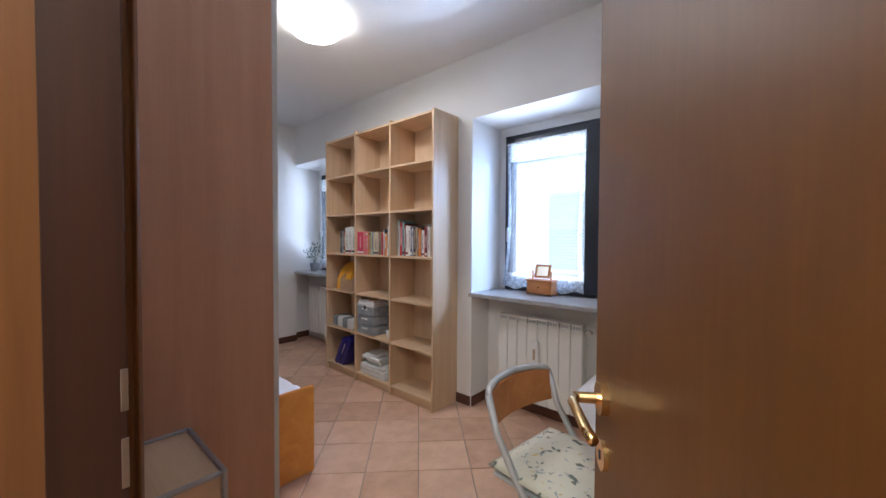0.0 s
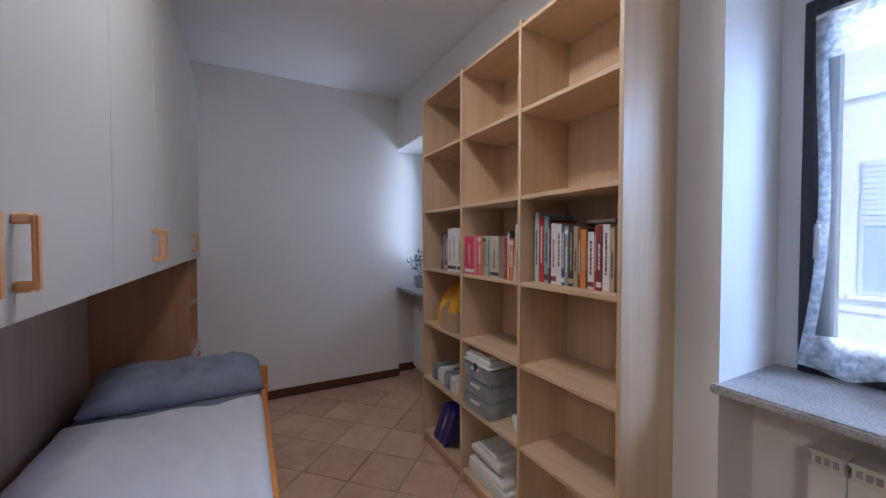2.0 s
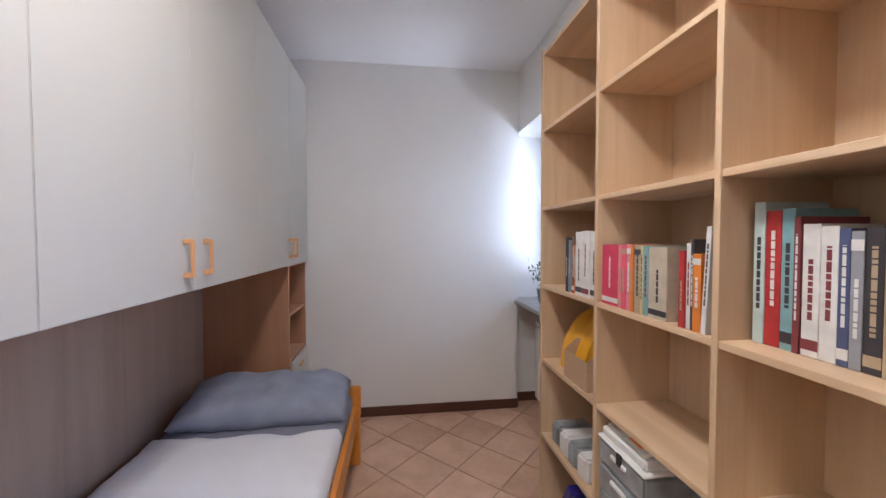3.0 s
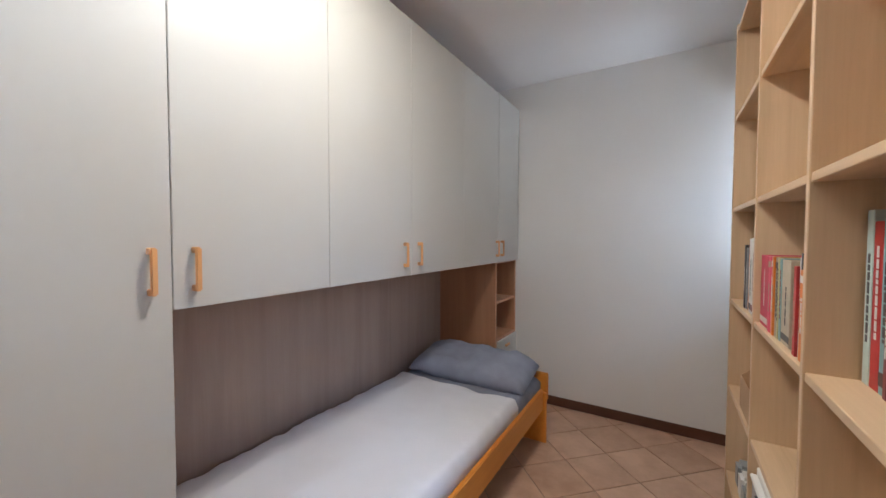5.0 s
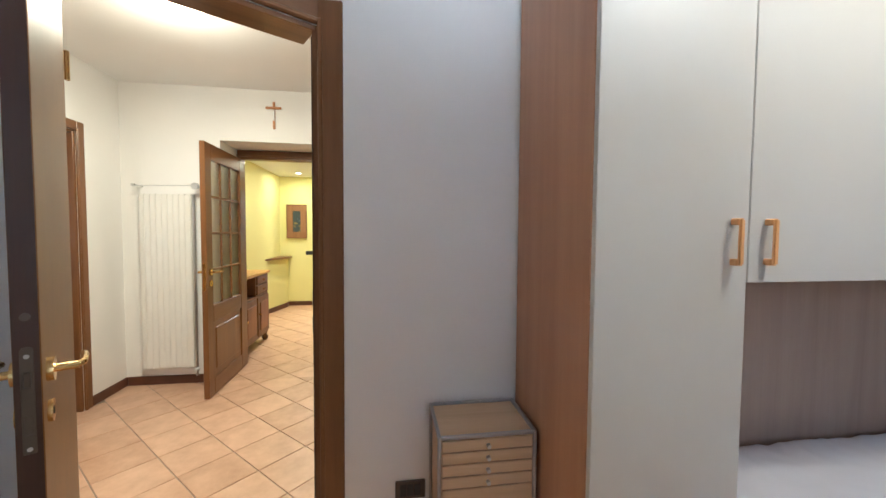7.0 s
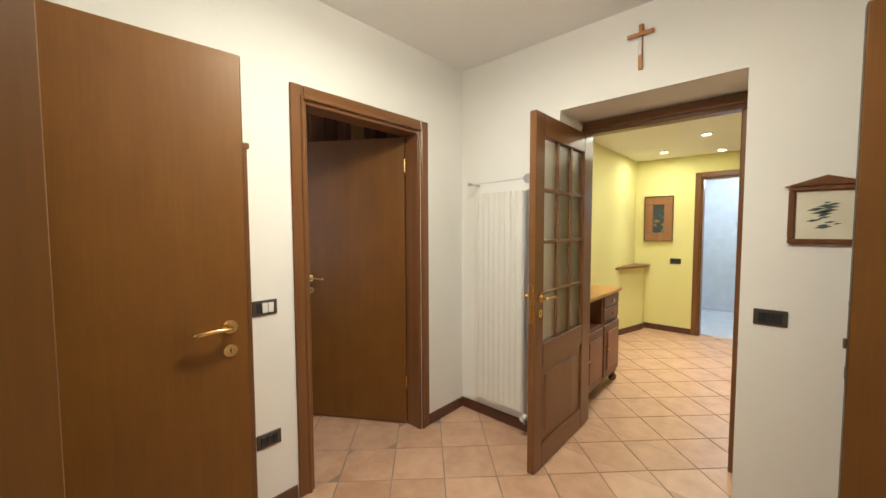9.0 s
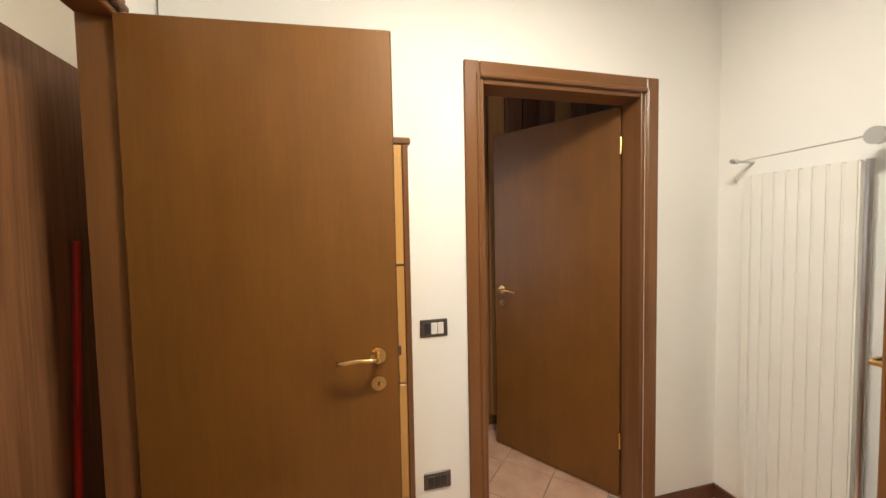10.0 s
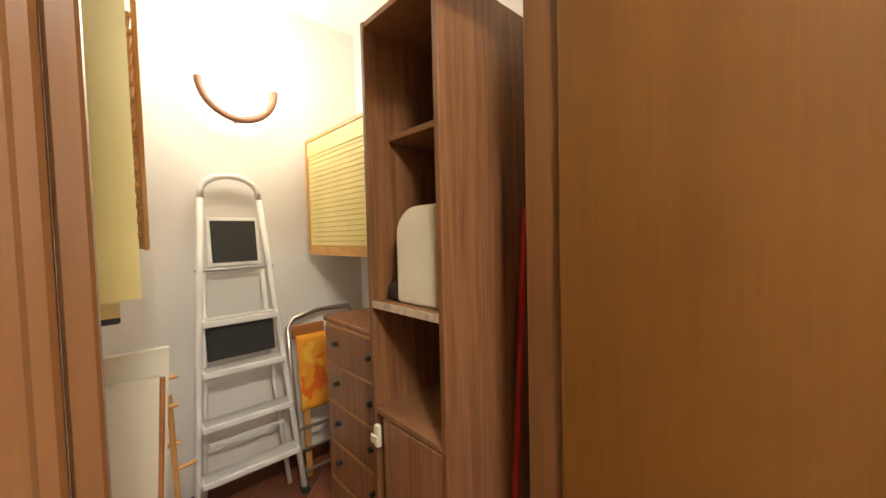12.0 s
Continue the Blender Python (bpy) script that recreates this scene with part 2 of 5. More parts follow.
PAPER = plain("paper", (.74, .72, .68), .9, wear=.1, size=30)
FACADE = plaster("pale_facade", (.84, .86, .86))
FAR_PANE = plain("far_window_glass", (.26, .36, .37), .15)
SHUTTER = plain("grey_shutter", (.50, .55, .55), .6)
BATH_TILE = plain("bathroom_tile", (.66, .70, .78), .2)

# ---- building helpers ----
ORIGIN = Vector((0, 0, 0))  # where the numbers of the part of the flat being built are counted from



def world_of(ob):
    m = Matrix.Identity(4)
    while ob is not None:
        m = ob.matrix_basis @ m
        ob = ob.parent
    return m


def mesh(name, bm, material, smooth=False):
    me = bpy.data.meshes.new(name)
    bm.to_mesh(me)
    bm.free()
    me.materials.append(material)
    if smooth:
        for p in me.polygons:
            p.use_smooth = True
    return me


def thing(name, label, category, at=(0, 0, 0), turn=0.0, group=""):
    ob = new(name)
    ob.empty_display_size = .05
    ob.matrix_basis = pose(*(Vector(at) + ORIGIN), 0, 0, turn)
    return tagged(ob, label, category, group)


def part(name, bm, material, parent, label="", local=False, smooth=False):
    """One mesh under a thing or a part; bm is in world places unless local."""
    if not local:
        bm.transform(world_of(parent).inverted() @ Matrix.Translation(ORIGIN))
    ob = new(name, mesh(name, bm, material, smooth))
    ob.parent = parent
    if label:
        ob["label"] = label
    return ob


def single(name, bm, material, label, category, group="", kind="", smooth=False):
    """A thing or piece of the setting that is one mesh."""
    bm.transform(Matrix.Translation(ORIGIN))
    ob = new(name, mesh(name, bm, material, smooth))
    return tagged(ob, label, category, group, kind)


def box(x0, y0, z0, x1, y1, z1, bevel=.002, bm=None, seg=1):
    own = bmesh.new()
    r = bmesh.ops.create_cube(own, size=1)
    for v in own.verts:
        v.co = Vector(((x0 + x1) / 2 + v.co.x * abs(x1 - x0), (y0 + y1) / 2 + v.co.y * abs(y1 - y0), (z0 + z1) / 2 + v.co.z * abs(z1 - z0)))
    if bevel:
        bmesh.ops.bevel(own, geom=own.edges[:], offset=min(bevel, .45 * min(abs(x1 - x0), abs(y1 - y0), abs(z1 - z0))), segments=seg, affect="EDGES")
    if bm is None:
        return own
    return join(bm, own)


def join(bm, other):
    me = bpy.data.meshes.new("joined")
    other.to_mesh(me)
    other.free()
    bm.from_mesh(me)
    bpy.data.meshes.remove(me)
    return bm


def rod(a, b, r, bm=None, sides=10, r2=None):
    a, b = Vector(a), Vector(b)
    own = bmesh.new()
    bmesh.ops.create_cone(own, cap_ends=True, segments=sides, radius1=r, radius2=r if r2 is None else r2, depth=(b - a).length)
    own.transform(Matrix.Translation((a + b) / 2) @ (b - a).to_track_quat("Z", "Y").to_matrix().to_4x4())
    return own if bm is None else join(bm, own)


def tube(points, r, bm=None, sides=8):
    """A bent pipe through the points."""
    own = bmesh.new()
    pts = [Vector(p) for p in points]
    rings = []
    for i, p in enumerate(pts):
        d = (pts[min(i + 1, len(pts) - 1)] - pts[max(i - 1, 0)]).normalized()
        q = d.to_track_quat("Z", "Y")
        rings.append([own.verts.new(p + q @ Vector((r * math.cos(k * math.tau / sides), r * math.sin(k * math.tau / sides), 0))) for k in range(sides)])
    for a, b in zip(rings, rings[1:]):
        for k in range(sides):
            own.faces.new((a[k], a[(k + 1) % sides], b[(k + 1) % sides], b[k]))
    own.faces.new(rings[0][::-1])
    own.faces.new(rings[-1])
    bmesh.ops.recalc_face_normals(own, faces=own.faces[:])
    return own if bm is None else join(bm, own)


def prism(outline, z0, z1, bm=None):
    """A plate with the outline (x, y) between two heights."""
    own = bmesh.new()
    low = [own.verts.new((x, y, z0)) for x, y in outline]
    top = [own.verts.new((x, y, z1)) for x, y in outline]
    own.faces.new(low)
    own.faces.new(top)
    n = len(low)
    for i in range(n):
        own.faces.new((low[i], low[(i + 1) % n], top[(i + 1) % n], top[i]))
    bmesh.ops.recalc_face_normals(own, faces=own.faces[:])
    return own if bm is None else join(bm, own)


def lathe(profile, at, sides=24, bm=None):
    """A turned shape from (radius, z)."""
    own = bmesh.new()
    rings = [[own.verts.new((at[0] + r * math.cos(k * math.tau / sides), at[1] + r * math.sin(k * math.tau / sides), at[2] + z)) for k in range(sides)] for r, z in profile]
    for a, b in zip(rings, rings[1:]):
        for k in range(sides):
            own.faces.new((a[k], a[(k + 1) % sides], b[(k + 1) % sides], b[k]))
    own.faces.new(rings[0])
    own.faces.new(rings[-1])
    bmesh.ops.recalc_face_normals(own, faces=own.faces[:])
    return own if bm is None else join(bm, own)


def cushion(x0, y0, z0, x1, y1, z1, puff=.5, n=14, crease=0.0):
    """A soft slab: full in the middle, thin and rounded towards its edges."""
    bm = bmesh.new()
    rows = []
    for side in (1, -1):
        grid = []
        for i in range(n + 1):
            line = []
            for j in range(n + 1):
                u, v = i / n * 2 - 1, j / n * 2 - 1
                h = ((1 - u ** 4) * (1 - v ** 4)) ** puff
                x, y = x0 + (x1 - x0) * i / n, y0 + (y1 - y0) * j / n
                w = crease * noise.noise((x * 9, y * 9, side * 3)) * h
                line.append(bm.verts.new((x, y, (z0 + z1) / 2 + side * h * (z1 - z0) / 2 + w)))
            grid.append(line)
        rows.append(grid)
        for i in range(n):
            for j in range(n):
                q = (grid[i][j], grid[i + 1][j], grid[i + 1][j + 1], grid[i][j + 1])
                bm.faces.new(q if side > 0 else q[::-1])
    bmesh.ops.remove_doubles(bm, verts=bm.verts[:], dist=1e-5)
    return bm


def wall(name, axis, c0, c1, a0, a1, z0, z1, holes=(), material=None, label="white plastered wall"):
    """A wall c0..c1 thick across the axis, a0..a1 long, with holes (a0, a1, z0, z1) cut through it."""
    bm = bmesh.new()
    cuts = sorted({a0, a1, *(h[0] for h in holes), *(h[1] for h in holes)})
    for p, q in zip(cuts, cuts[1:]):
        mid = (p + q) / 2
        spans = [(z0, z1)]
        for h in holes:
            if h[0] < mid < h[1]:
                spans = [s for lo, hi in spans for s in ((lo, min(hi, h[2])), (max(lo, h[3]), hi)) if s[1] - s[0] > 1e-4]
        for lo, hi in spans:
            if axis == "x":
                box(c0, p, lo, c1, q, hi, 0, bm)
            else:
                box(p, c0, lo, q, c1, hi, 0, bm)
    bmesh.ops.remove_doubles(bm, verts=bm.verts[:], dist=1e-5)
    return single(name, bm, material or WHITE_WALL, label, "wall", kind="structure")


def skirting(a, b, side, h=.08):
    """A skirting board on a wall from a to b; side: the way it faces."""
    (x0, y0), (x1, y1) = a, b
    t = .012
    sx, sy = side
    bm = box(min(x0, x1, x0 + sx * t), min(y0, y1, y0 + sy * t), 0.001, max(x0, x1, x0 + sx * t), max(y0, y1, y0 + sy * t), h, .004)
    return single("baseboard", bm, SKIRT, "dark brown skirting board along the wall", "baseboard", kind="structure")


def switch_plate(axis, c, a, z, way, w=.12, h=.075, white=False):
    """A dark wall plate with rocker switches; axis: the one it faces along."""
    d = .01 * way
    t = thing("switch_plate", "dark bronze wall plate with rockers on the plaster", "switch", ((c, a, z) if axis == "x" else (a, c, z)))

    def b(a0, a1, z0, z1, e0, e1, bev=.003):
        return box(c + e0 * way, a0, z0, c + e1 * way, a1, z1, bev) if axis == "x" else box(a0, c + e0 * way, z0, a1, c + e1 * way, z1, bev)
    part("frame", b(a - w / 2, a + w / 2, z - h / 2, z + h / 2, 0, .008), PLATE, t)
    for i in range(3):
        u = a - w / 2 + .018 + i * (w - .036) / 3
        part("rocker", b(u + .001, u + (w - .036) / 3 - .001, z - h / 2 + .013, z + h / 2 - .013, .008, .013, .002), WHITE_PL if white and i < 2 else DARK, t)
    return t


def lever(leaf, x, z, face, way, material=None):
    """A lever handle with rosette and key plate on a leaf in its own frame; face: the y of the surface, way: +1 or -1 outwards; the lever points to -x."""
    material = material or BRASS
    h = part("handle", rod((x, face, z), (x, face + way * .012, z), .026, sides=20), material, leaf, "brass lever handle", local=True, smooth=False)
    part("spindle", rod((x, face, z), (x, face + way * .05, z), .009), material, h, local=True)
    part("lever", tube([(x, face + way * .045, z), (x - .02, face + way * .055, z), (x - .06, face + way * .055, z + .002), (x - .10, face + way * .052, z - .003), (x - .125, face + way * .048, z - .006)], .008), material, h, local=True, smooth=True)
    k = part("key_plate", rod((x, face, z - .092), (x, face + way * .008, z - .092), .024, sides=20), material, leaf, "brass key plate", local=True)
    part("keyhole", box(x - .003, face + way * .007, z - .1, x + .003, face + way * .0095, z - .084, .001), DARK, k, local=True)


def casing(axis, c, a0, a1, top, way, name="door_frame", w=.07, label="walnut-stained door frame round the opening", depth=.14, sides=(1, 1), posts=None, head=True):
    """Jambs, head and moulded architraves of a doorway a0..a1 wide in a wall whose room face is at c."""
    t = thing(name, label, "door frame", (c, a0, 0) if axis == "x" else (a0, c, 0))
    t["kind"] = "structure"
    across = CASING_Y if axis == "x" else CASING_X

    def b(p, q, lo, hi, e0, e1, bev=.004):
        return box(c + e0 * way, p, lo, c + e1 * way, q, hi, bev) if axis == "x" else box(p, c + e0 * way, lo, q, c + e1 * way, hi, bev)
    for i, (p, q) in enumerate(((a0 - w, a0), (a1, a1 + w))):
        if sides[i]:
            bm = b(p, q, 0.001, top + w, 0, .016, .005)
            inner = (q - .018, q) if i == 0 else (p, p + .018)
            join(bm, b(*inner, 0.002, top + .018, .014, .024, .004))
            part("architrave", bm, CASING, t)
    if head:
        part("head_architrave", join(b(a0, a1, top, top + w, 0, .0165, .005), b(a0, a1, top, top + .018, .014, .0245, .004)), across, t)
    if not depth:
        return t
    for p, q in [e for e, on in zip(((a0, a0 + .022), (a1 - .022, a1)), posts or sides) if on]:
        part("jamb", b(p, q, 0.001, top, -depth, .003, .003), CASING, t)
    if head:
        part("head_jamb", b(a0 + .022, a1 - .022, top - .022, top, -depth, .003, .003), across, t)
    return t

# ---- the large structure ----
BED_TOP, HALL_TOP, STORE_TOP, YELLOW_TOP = 2.78, 2.665, 2.70, 2.40
BOTTOM = -.006

wall("wall_bedroom_west", "x", .20, .33, 1.12, 5.18, BOTTOM, 2.9)
single("wall_lintel", prism([(.20, 1.12), (.33, 1.12), (.70, .48), (.587, .415)], 2.138, 2.9), WHITE_WALL, "white plastered wall over the bedroom door", "wall", kind="structure")
single("wall_lintel_end", prism([(.5305, .251), (.5305, .385), (.587, .4145), (.70, .479), (.70, .251)], 2.138, 2.9), WHITE_WALL, "white plastered wall end over the door corner", "wall", kind="structure")
wall("wall_door_corner", "x", .455, .53, .25, .385, BOTTOM, 2.9, label="white plastered wall end beside the door")
wall("wall_bedroom_north", "y", 5.06, 5.18, .33, 2.58, BOTTOM, 2.9)
wall("wall_bedroom_south", "y", .18, .25, .455, 2.675, BOTTOM, 2.9)
ORIGIN = Vector((.055, 0, 0))
wall("wall_nook_north", "y", 5.18, 5.33, 2.40, 3.05, BOTTOM, 2.9)
wall("wall_bedroom_east", "x", 2.525, 2.62, 1.08, 5.18, BOTTOM, 2.9, [(1.228, 2.207, BOTTOM, 2.285), (4.15, 5.18, BOTTOM, 2.285)])
wall("wall_bedroom_outer", "x", 2.62, 3.05, .18, 5.18, BOTTOM, 2.9,
     [(1.228, 2.207, BOTTOM, 2.285), (4.15, 5.18, BOTTOM, 2.285)])
wall("wall_niche_back", "x", 2.765, 2.95, 1.228, 2.207, BOTTOM, .885, label="white plastered niche wall behind the radiator")
wall("wall_niche_back_north", "x", 2.765, 2.95, 4.15, 5.18, BOTTOM, .885, label="white plastered niche wall under the far window")
STORE = Vector((-.025, 0, .008))
ORIGIN = Vector((-.025, 0, 0))
wall("wall_storage_front", "x", .70, .80, -1.32, .18, BOTTOM, 2.9, [(-.69, .103, BOTTOM, 2.12)])
wall("wall_storage_south", "y", -1.32, -1.2, .80, 2.62, BOTTOM, 2.9)
wall("wall_storage_back", "x", 2.5, 2.62, -1.2, .18, BOTTOM, 2.9)
ORIGIN = Vector((-.012, .010, 0))
wall("wall_hall_south", "y", -1.05, -.92, -2.22, .68, BOTTOM, 2.9, [(-1.35, -.495, BOTTOM, 2.12)])
wall("wall_hall_west", "x", -2.22, -1.818, -.92, 2.05, BOTTOM, 2.9, [(-.115, .815, BOTTOM, 2.197)])
wall("wall_hall_north", "y", 1.92, 2.05, -1.818, .21, BOTTOM, 2.9, [(-1.24, -.42, BOTTOM, 2.12)])
wall("wall_yellow_south", "y", -.75, -.60, -5.57, -2.22, BOTTOM, 2.5, material=YELLOW_WALL, label="yellow painted wall")
wall("wall_yellow_west", "x", -5.57, -5.42, -.60, 2.2, BOTTOM, 2.5, [(.19, .99, BOTTOM, 2.10)], YELLOW_WALL, "yellow painted wall")
wall("wall_yellow_north", "y", 2.05, 2.2, -5.42, -2.22, BOTTOM, 2.5, material=YELLOW_WALL, label="yellow painted wall")
wall("wall_bathroom_west", "x", -7.6, -7.5, -.4, 1.7, BOTTOM, 2.6, label="pale tiled bathroom wall", material=BATH_TILE)
wall("wall_bathroom_south", "y", -.5, -.4, -7.6, -5.57, BOTTOM, 2.6, label="pale tiled bathroom wall", material=BATH_TILE)
wall("wall_bathroom_north", "y", 1.7, 1.8, -7.6, -5.57, BOTTOM, 2.6, label="pale tiled bathroom wall", material=BATH_TILE)
wall("wall_room_behind_west", "x", -2.35, -2.22, -3.0, -1.05, BOTTOM, 2.7)
wall("wall_room_behind_south", "y", -3.1, -3.0, -2.35, .5, BOTTOM, 2.7)
# the hole is an unseen opening cut for the added lamp
wall("wall_room_behind_east", "x", .4, .5, -3.0, -1.05, BOTTOM, 2.7, [(-2.3, -1.3, .9, 2.2)])
wall("wall_room_north_west", "x", -1.9, -1.8, 2.05, 3.4, BOTTOM, 2.7)
wall("wall_room_north_back", "y", 3.4, 3.5, -1.9, .21, BOTTOM, 2.7)
ORIGIN = Vector((0, 0, 0))


def slab(name, x0, y0, x1, y1, z, material=CEILING, label="white painted ceiling"):
    return single(name, box(x0, y0, z, x1, y1, z + .12, 0), material, label, "ceiling", kind="structure")


slab("ceiling_bedroom", .331, .251, 3.2, 5.33, BED_TOP)
slab("ceiling_hall", -1.829, -.909, .199, 1.929, HALL_TOP)
slab("ceiling_hall_bay", .20, -.909, .674, .179, HALL_TOP)
single("ceiling_hall_corner", prism([(.1995, .1795), (.1995, 1.119), (.587, .414), (.53, .385), (.454, .25), (.454, .1795)], HALL_TOP, HALL_TOP + .11), CEILING, "white painted ceiling", "ceiling", kind="structure")
slab("ceiling_storage", .776, -1.199, 2.474, .179, STORE_TOP)
slab("ceiling_yellow_room", -5.419, -.599, -2.221, 2.049, YELLOW_TOP)
slab("ceiling_bathroom", -7.5, -.4, -5.571, 1.7, 2.5)
slab("ceiling_room_behind", -2.22, -3.0, .4, -1.051, 2.6)
slab("ceiling_room_north", -1.8, 2.051, .17, 3.4, 2.6)
single("floor_screed", box(-7.6, -3.1, -.2, 3.1, 5.33, -.0065, 0), GROUT, "brown-grey grouted screed under the tiles", "floor", kind="structure")
single("floor_bathroom", box(-7.5, -.4, -.0064, -5.57, 1.7, .0, 0), BATH_TILE, "pale glossy bathroom floor", "floor", kind="structure")

# low angled wall with a wooden cap in the yellow room
single("wall_low", prism([(-4.73, -.599), (-5.30, -.45), (-5.419, -.45), (-5.419, -.599)], BOTTOM, .90), YELLOW_WALL, "low yellow angled wall", "wall", kind="structure")
single("shelf_cap", prism([(-4.55, -.598), (-5.24, -.38), (-5.418, -.38), (-5.418, -.598)], .901, .93), CASING_X, "dark wooden cap on the low wall", "shelf", kind="structure")
single("baseboard", prism([(-4.70, -.598), (-5.295, -.437), (-5.407, -.437), (-5.407, -.45), (-5.30, -.452), (-4.73, -.598)], .001, .08), SKIRT, "dark brown skirting of the low wall", "baseboard", kind="structure")

for a, b, side in (((.33, 1.235), (.33, 1.90), (1, 0)), ((.92, 5.06), (2.58, 5.06), (0, -1)), ((2.58, 5.06), (2.58, 5.179), (1, 0)),
                   ((2.58, 2.21), (2.58, 4.149), (-1, 0)), ((2.58, 1.085), (2.58, 1.226), (-1, 0)), ((2.58, 2.207), (2.819, 2.207), (0, -1)),
                   ((2.82, 1.24), (2.82, 2.194), (-1, 0)), ((2.58, 1.228), (2.819, 1.228), (0, 1)), ((2.58, 5.18), (2.819, 5.18), (0, -1)),
                   ((-1.83, -.91), (-1.437, -.91), (0, 1)), ((-.432, -.91), (.674, -.91), (0, 1)), ((-1.83, -.896), (-1.83, -.107), (1, 0)),
                   ((-1.83, .827), (-1.83, 1.929), (1, 0)), ((-5.432, -.44), (-5.432, .13), (1, 0)), ((-4.7, -.59), (-2.24, -.59), (0, 1)),
                   ((.785, -1.2), (2.465, -1.2), (0, 1)), ((2.475, -1.18), (2.475, .16), (-1, 0)), ((.795, .18), (2.455, .18), (0, -1))):
    skirting(a, b, side)

# ---- door frames and doors ----


IRON = plain("bronzed_iron", (.10, .075, .055), .38, wear=.3)
# near-black wood: the shade on the leaf edges is put into its colour
EDGE_WOOD = wood("shaded_edge_wood", (.034, .013, .009), (.06, .023, .013), rough=.4)


def leaf(name, label, at, turn, width, height, face, way, levers=((0, 1),), lever_x=None, material=None):
    """A flush door leaf hung at a point, lying along its own x, .04 thick from y = 0 to .04."""
    d = thing(name, label, "door", at, turn)
    d["kind"] = "structure"
    part("leaf", box(0, 0, .01, width, .04, height, .003), material or DOOR_WOOD, d, local=True)
    for y, w in levers:
        lever(d, (lever_x or width - .065), 1.076, y, w)
    # band that darkens the leaf's edge, where it stands in shade
    part("edge_band", box(width + .0002, .0015, .012, width + .0012, .0385, height - .002, 0), EDGE_WOOD, d, "door edge with the shade put into its colour", local=True)
    lp = part("lock_plate", join(box(width + .0005, .010, .925, width + .0025, .030, 1.135, .001), rod((width + .0005, .02, 1.135), (width + .0025, .02, 1.135), .010, sides=16)), IRON, d, "bronzed lock plate", local=True)
    part("latch", box(width + .002, .014, 1.062, width + .011, .026, 1.095, .003), IRON, lp, local=True)
    part("bolt", box(width + .0022, .0135, .965, width + .0045, .0265, 1.005, .002), IRON, lp, local=True)
    for z in (.935, 1.125):
        part("screw", rod((width + .002, .02, z), (width + .0034, .02, z), .0045, sides=10), METAL, lp, local=True)
    part("pin_cap", rod((width + .0005, .02, 1.205), (width + .003, .02, 1.205), .008, sides=12), IRON, d, local=True)
    for z in (.28, 1.85):
        part("hinge", rod((-.004, .046, z), (-.004, .046, z + .09), .007), BRASS, d, local=True)
    return d


casing("x", .33, .385, 1.13, 2.138, 1, w=.09, depth=.13, sides=(0, 1), head=False)
casing("x", .20, .385, 1.13, 2.138, -1, depth=0, sides=(0, 1), head=False)
hf = thing("door_frame", "walnut-stained head of the bedroom door frame set askew", "door frame", (.33, 1.12, 0), -60)
hf["kind"] = "structure"
part("head_architrave", join(box(-.03, .0005, 2.139, .735, .017, 2.228, .005), box(-.03, .015, 2.139, .735, .025, 2.157, .004)), CASING_X, hf, local=True)
part("head_jamb", box(.0, -.128, 2.116, .735, .004, 2.1375, .003), CASING_X, hf, local=True)
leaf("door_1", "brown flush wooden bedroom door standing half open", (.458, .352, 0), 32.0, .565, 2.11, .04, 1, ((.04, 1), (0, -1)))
rebate = thing("door_rebate", "dark rebate strip along the door jamb", "door frame", (.29, 1.106, 0))
rebate["kind"] = "structure"
# darker strip over the jamb face, in the colour of the leaf edges
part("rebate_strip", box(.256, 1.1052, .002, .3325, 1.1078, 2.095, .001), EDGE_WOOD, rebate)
strike = thing("strike_plate", "steel strike plate in two pieces on the door jamb", "strike plate", (.27, 1.107, 1.0))
for z0, z1 in ((.995, 1.063), (1.10, 1.157)):
    part("plate", box(.3255, 1.1032, z0, .3335, 1.1050, z1, .0005), METAL, strike)

ORIGIN = Vector((-.025, 0, 0))
casing("x", .70, -.69, .103, 2.12, -1, w=.055, depth=.10, sides=(0, 1), posts=(1, 1))
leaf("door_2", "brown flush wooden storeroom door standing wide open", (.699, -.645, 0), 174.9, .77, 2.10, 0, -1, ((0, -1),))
ORIGIN = Vector((-.012, .010, 0))

casing("y", -.92, -1.35, -.495, 2.12, 1, depth=.13)
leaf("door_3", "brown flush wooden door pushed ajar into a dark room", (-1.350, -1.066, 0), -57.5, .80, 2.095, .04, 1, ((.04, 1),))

casing("y", 1.92, -1.24, -.42, 2.12, -1, depth=.13)
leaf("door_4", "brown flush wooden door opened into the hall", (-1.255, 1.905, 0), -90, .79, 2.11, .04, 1, ())


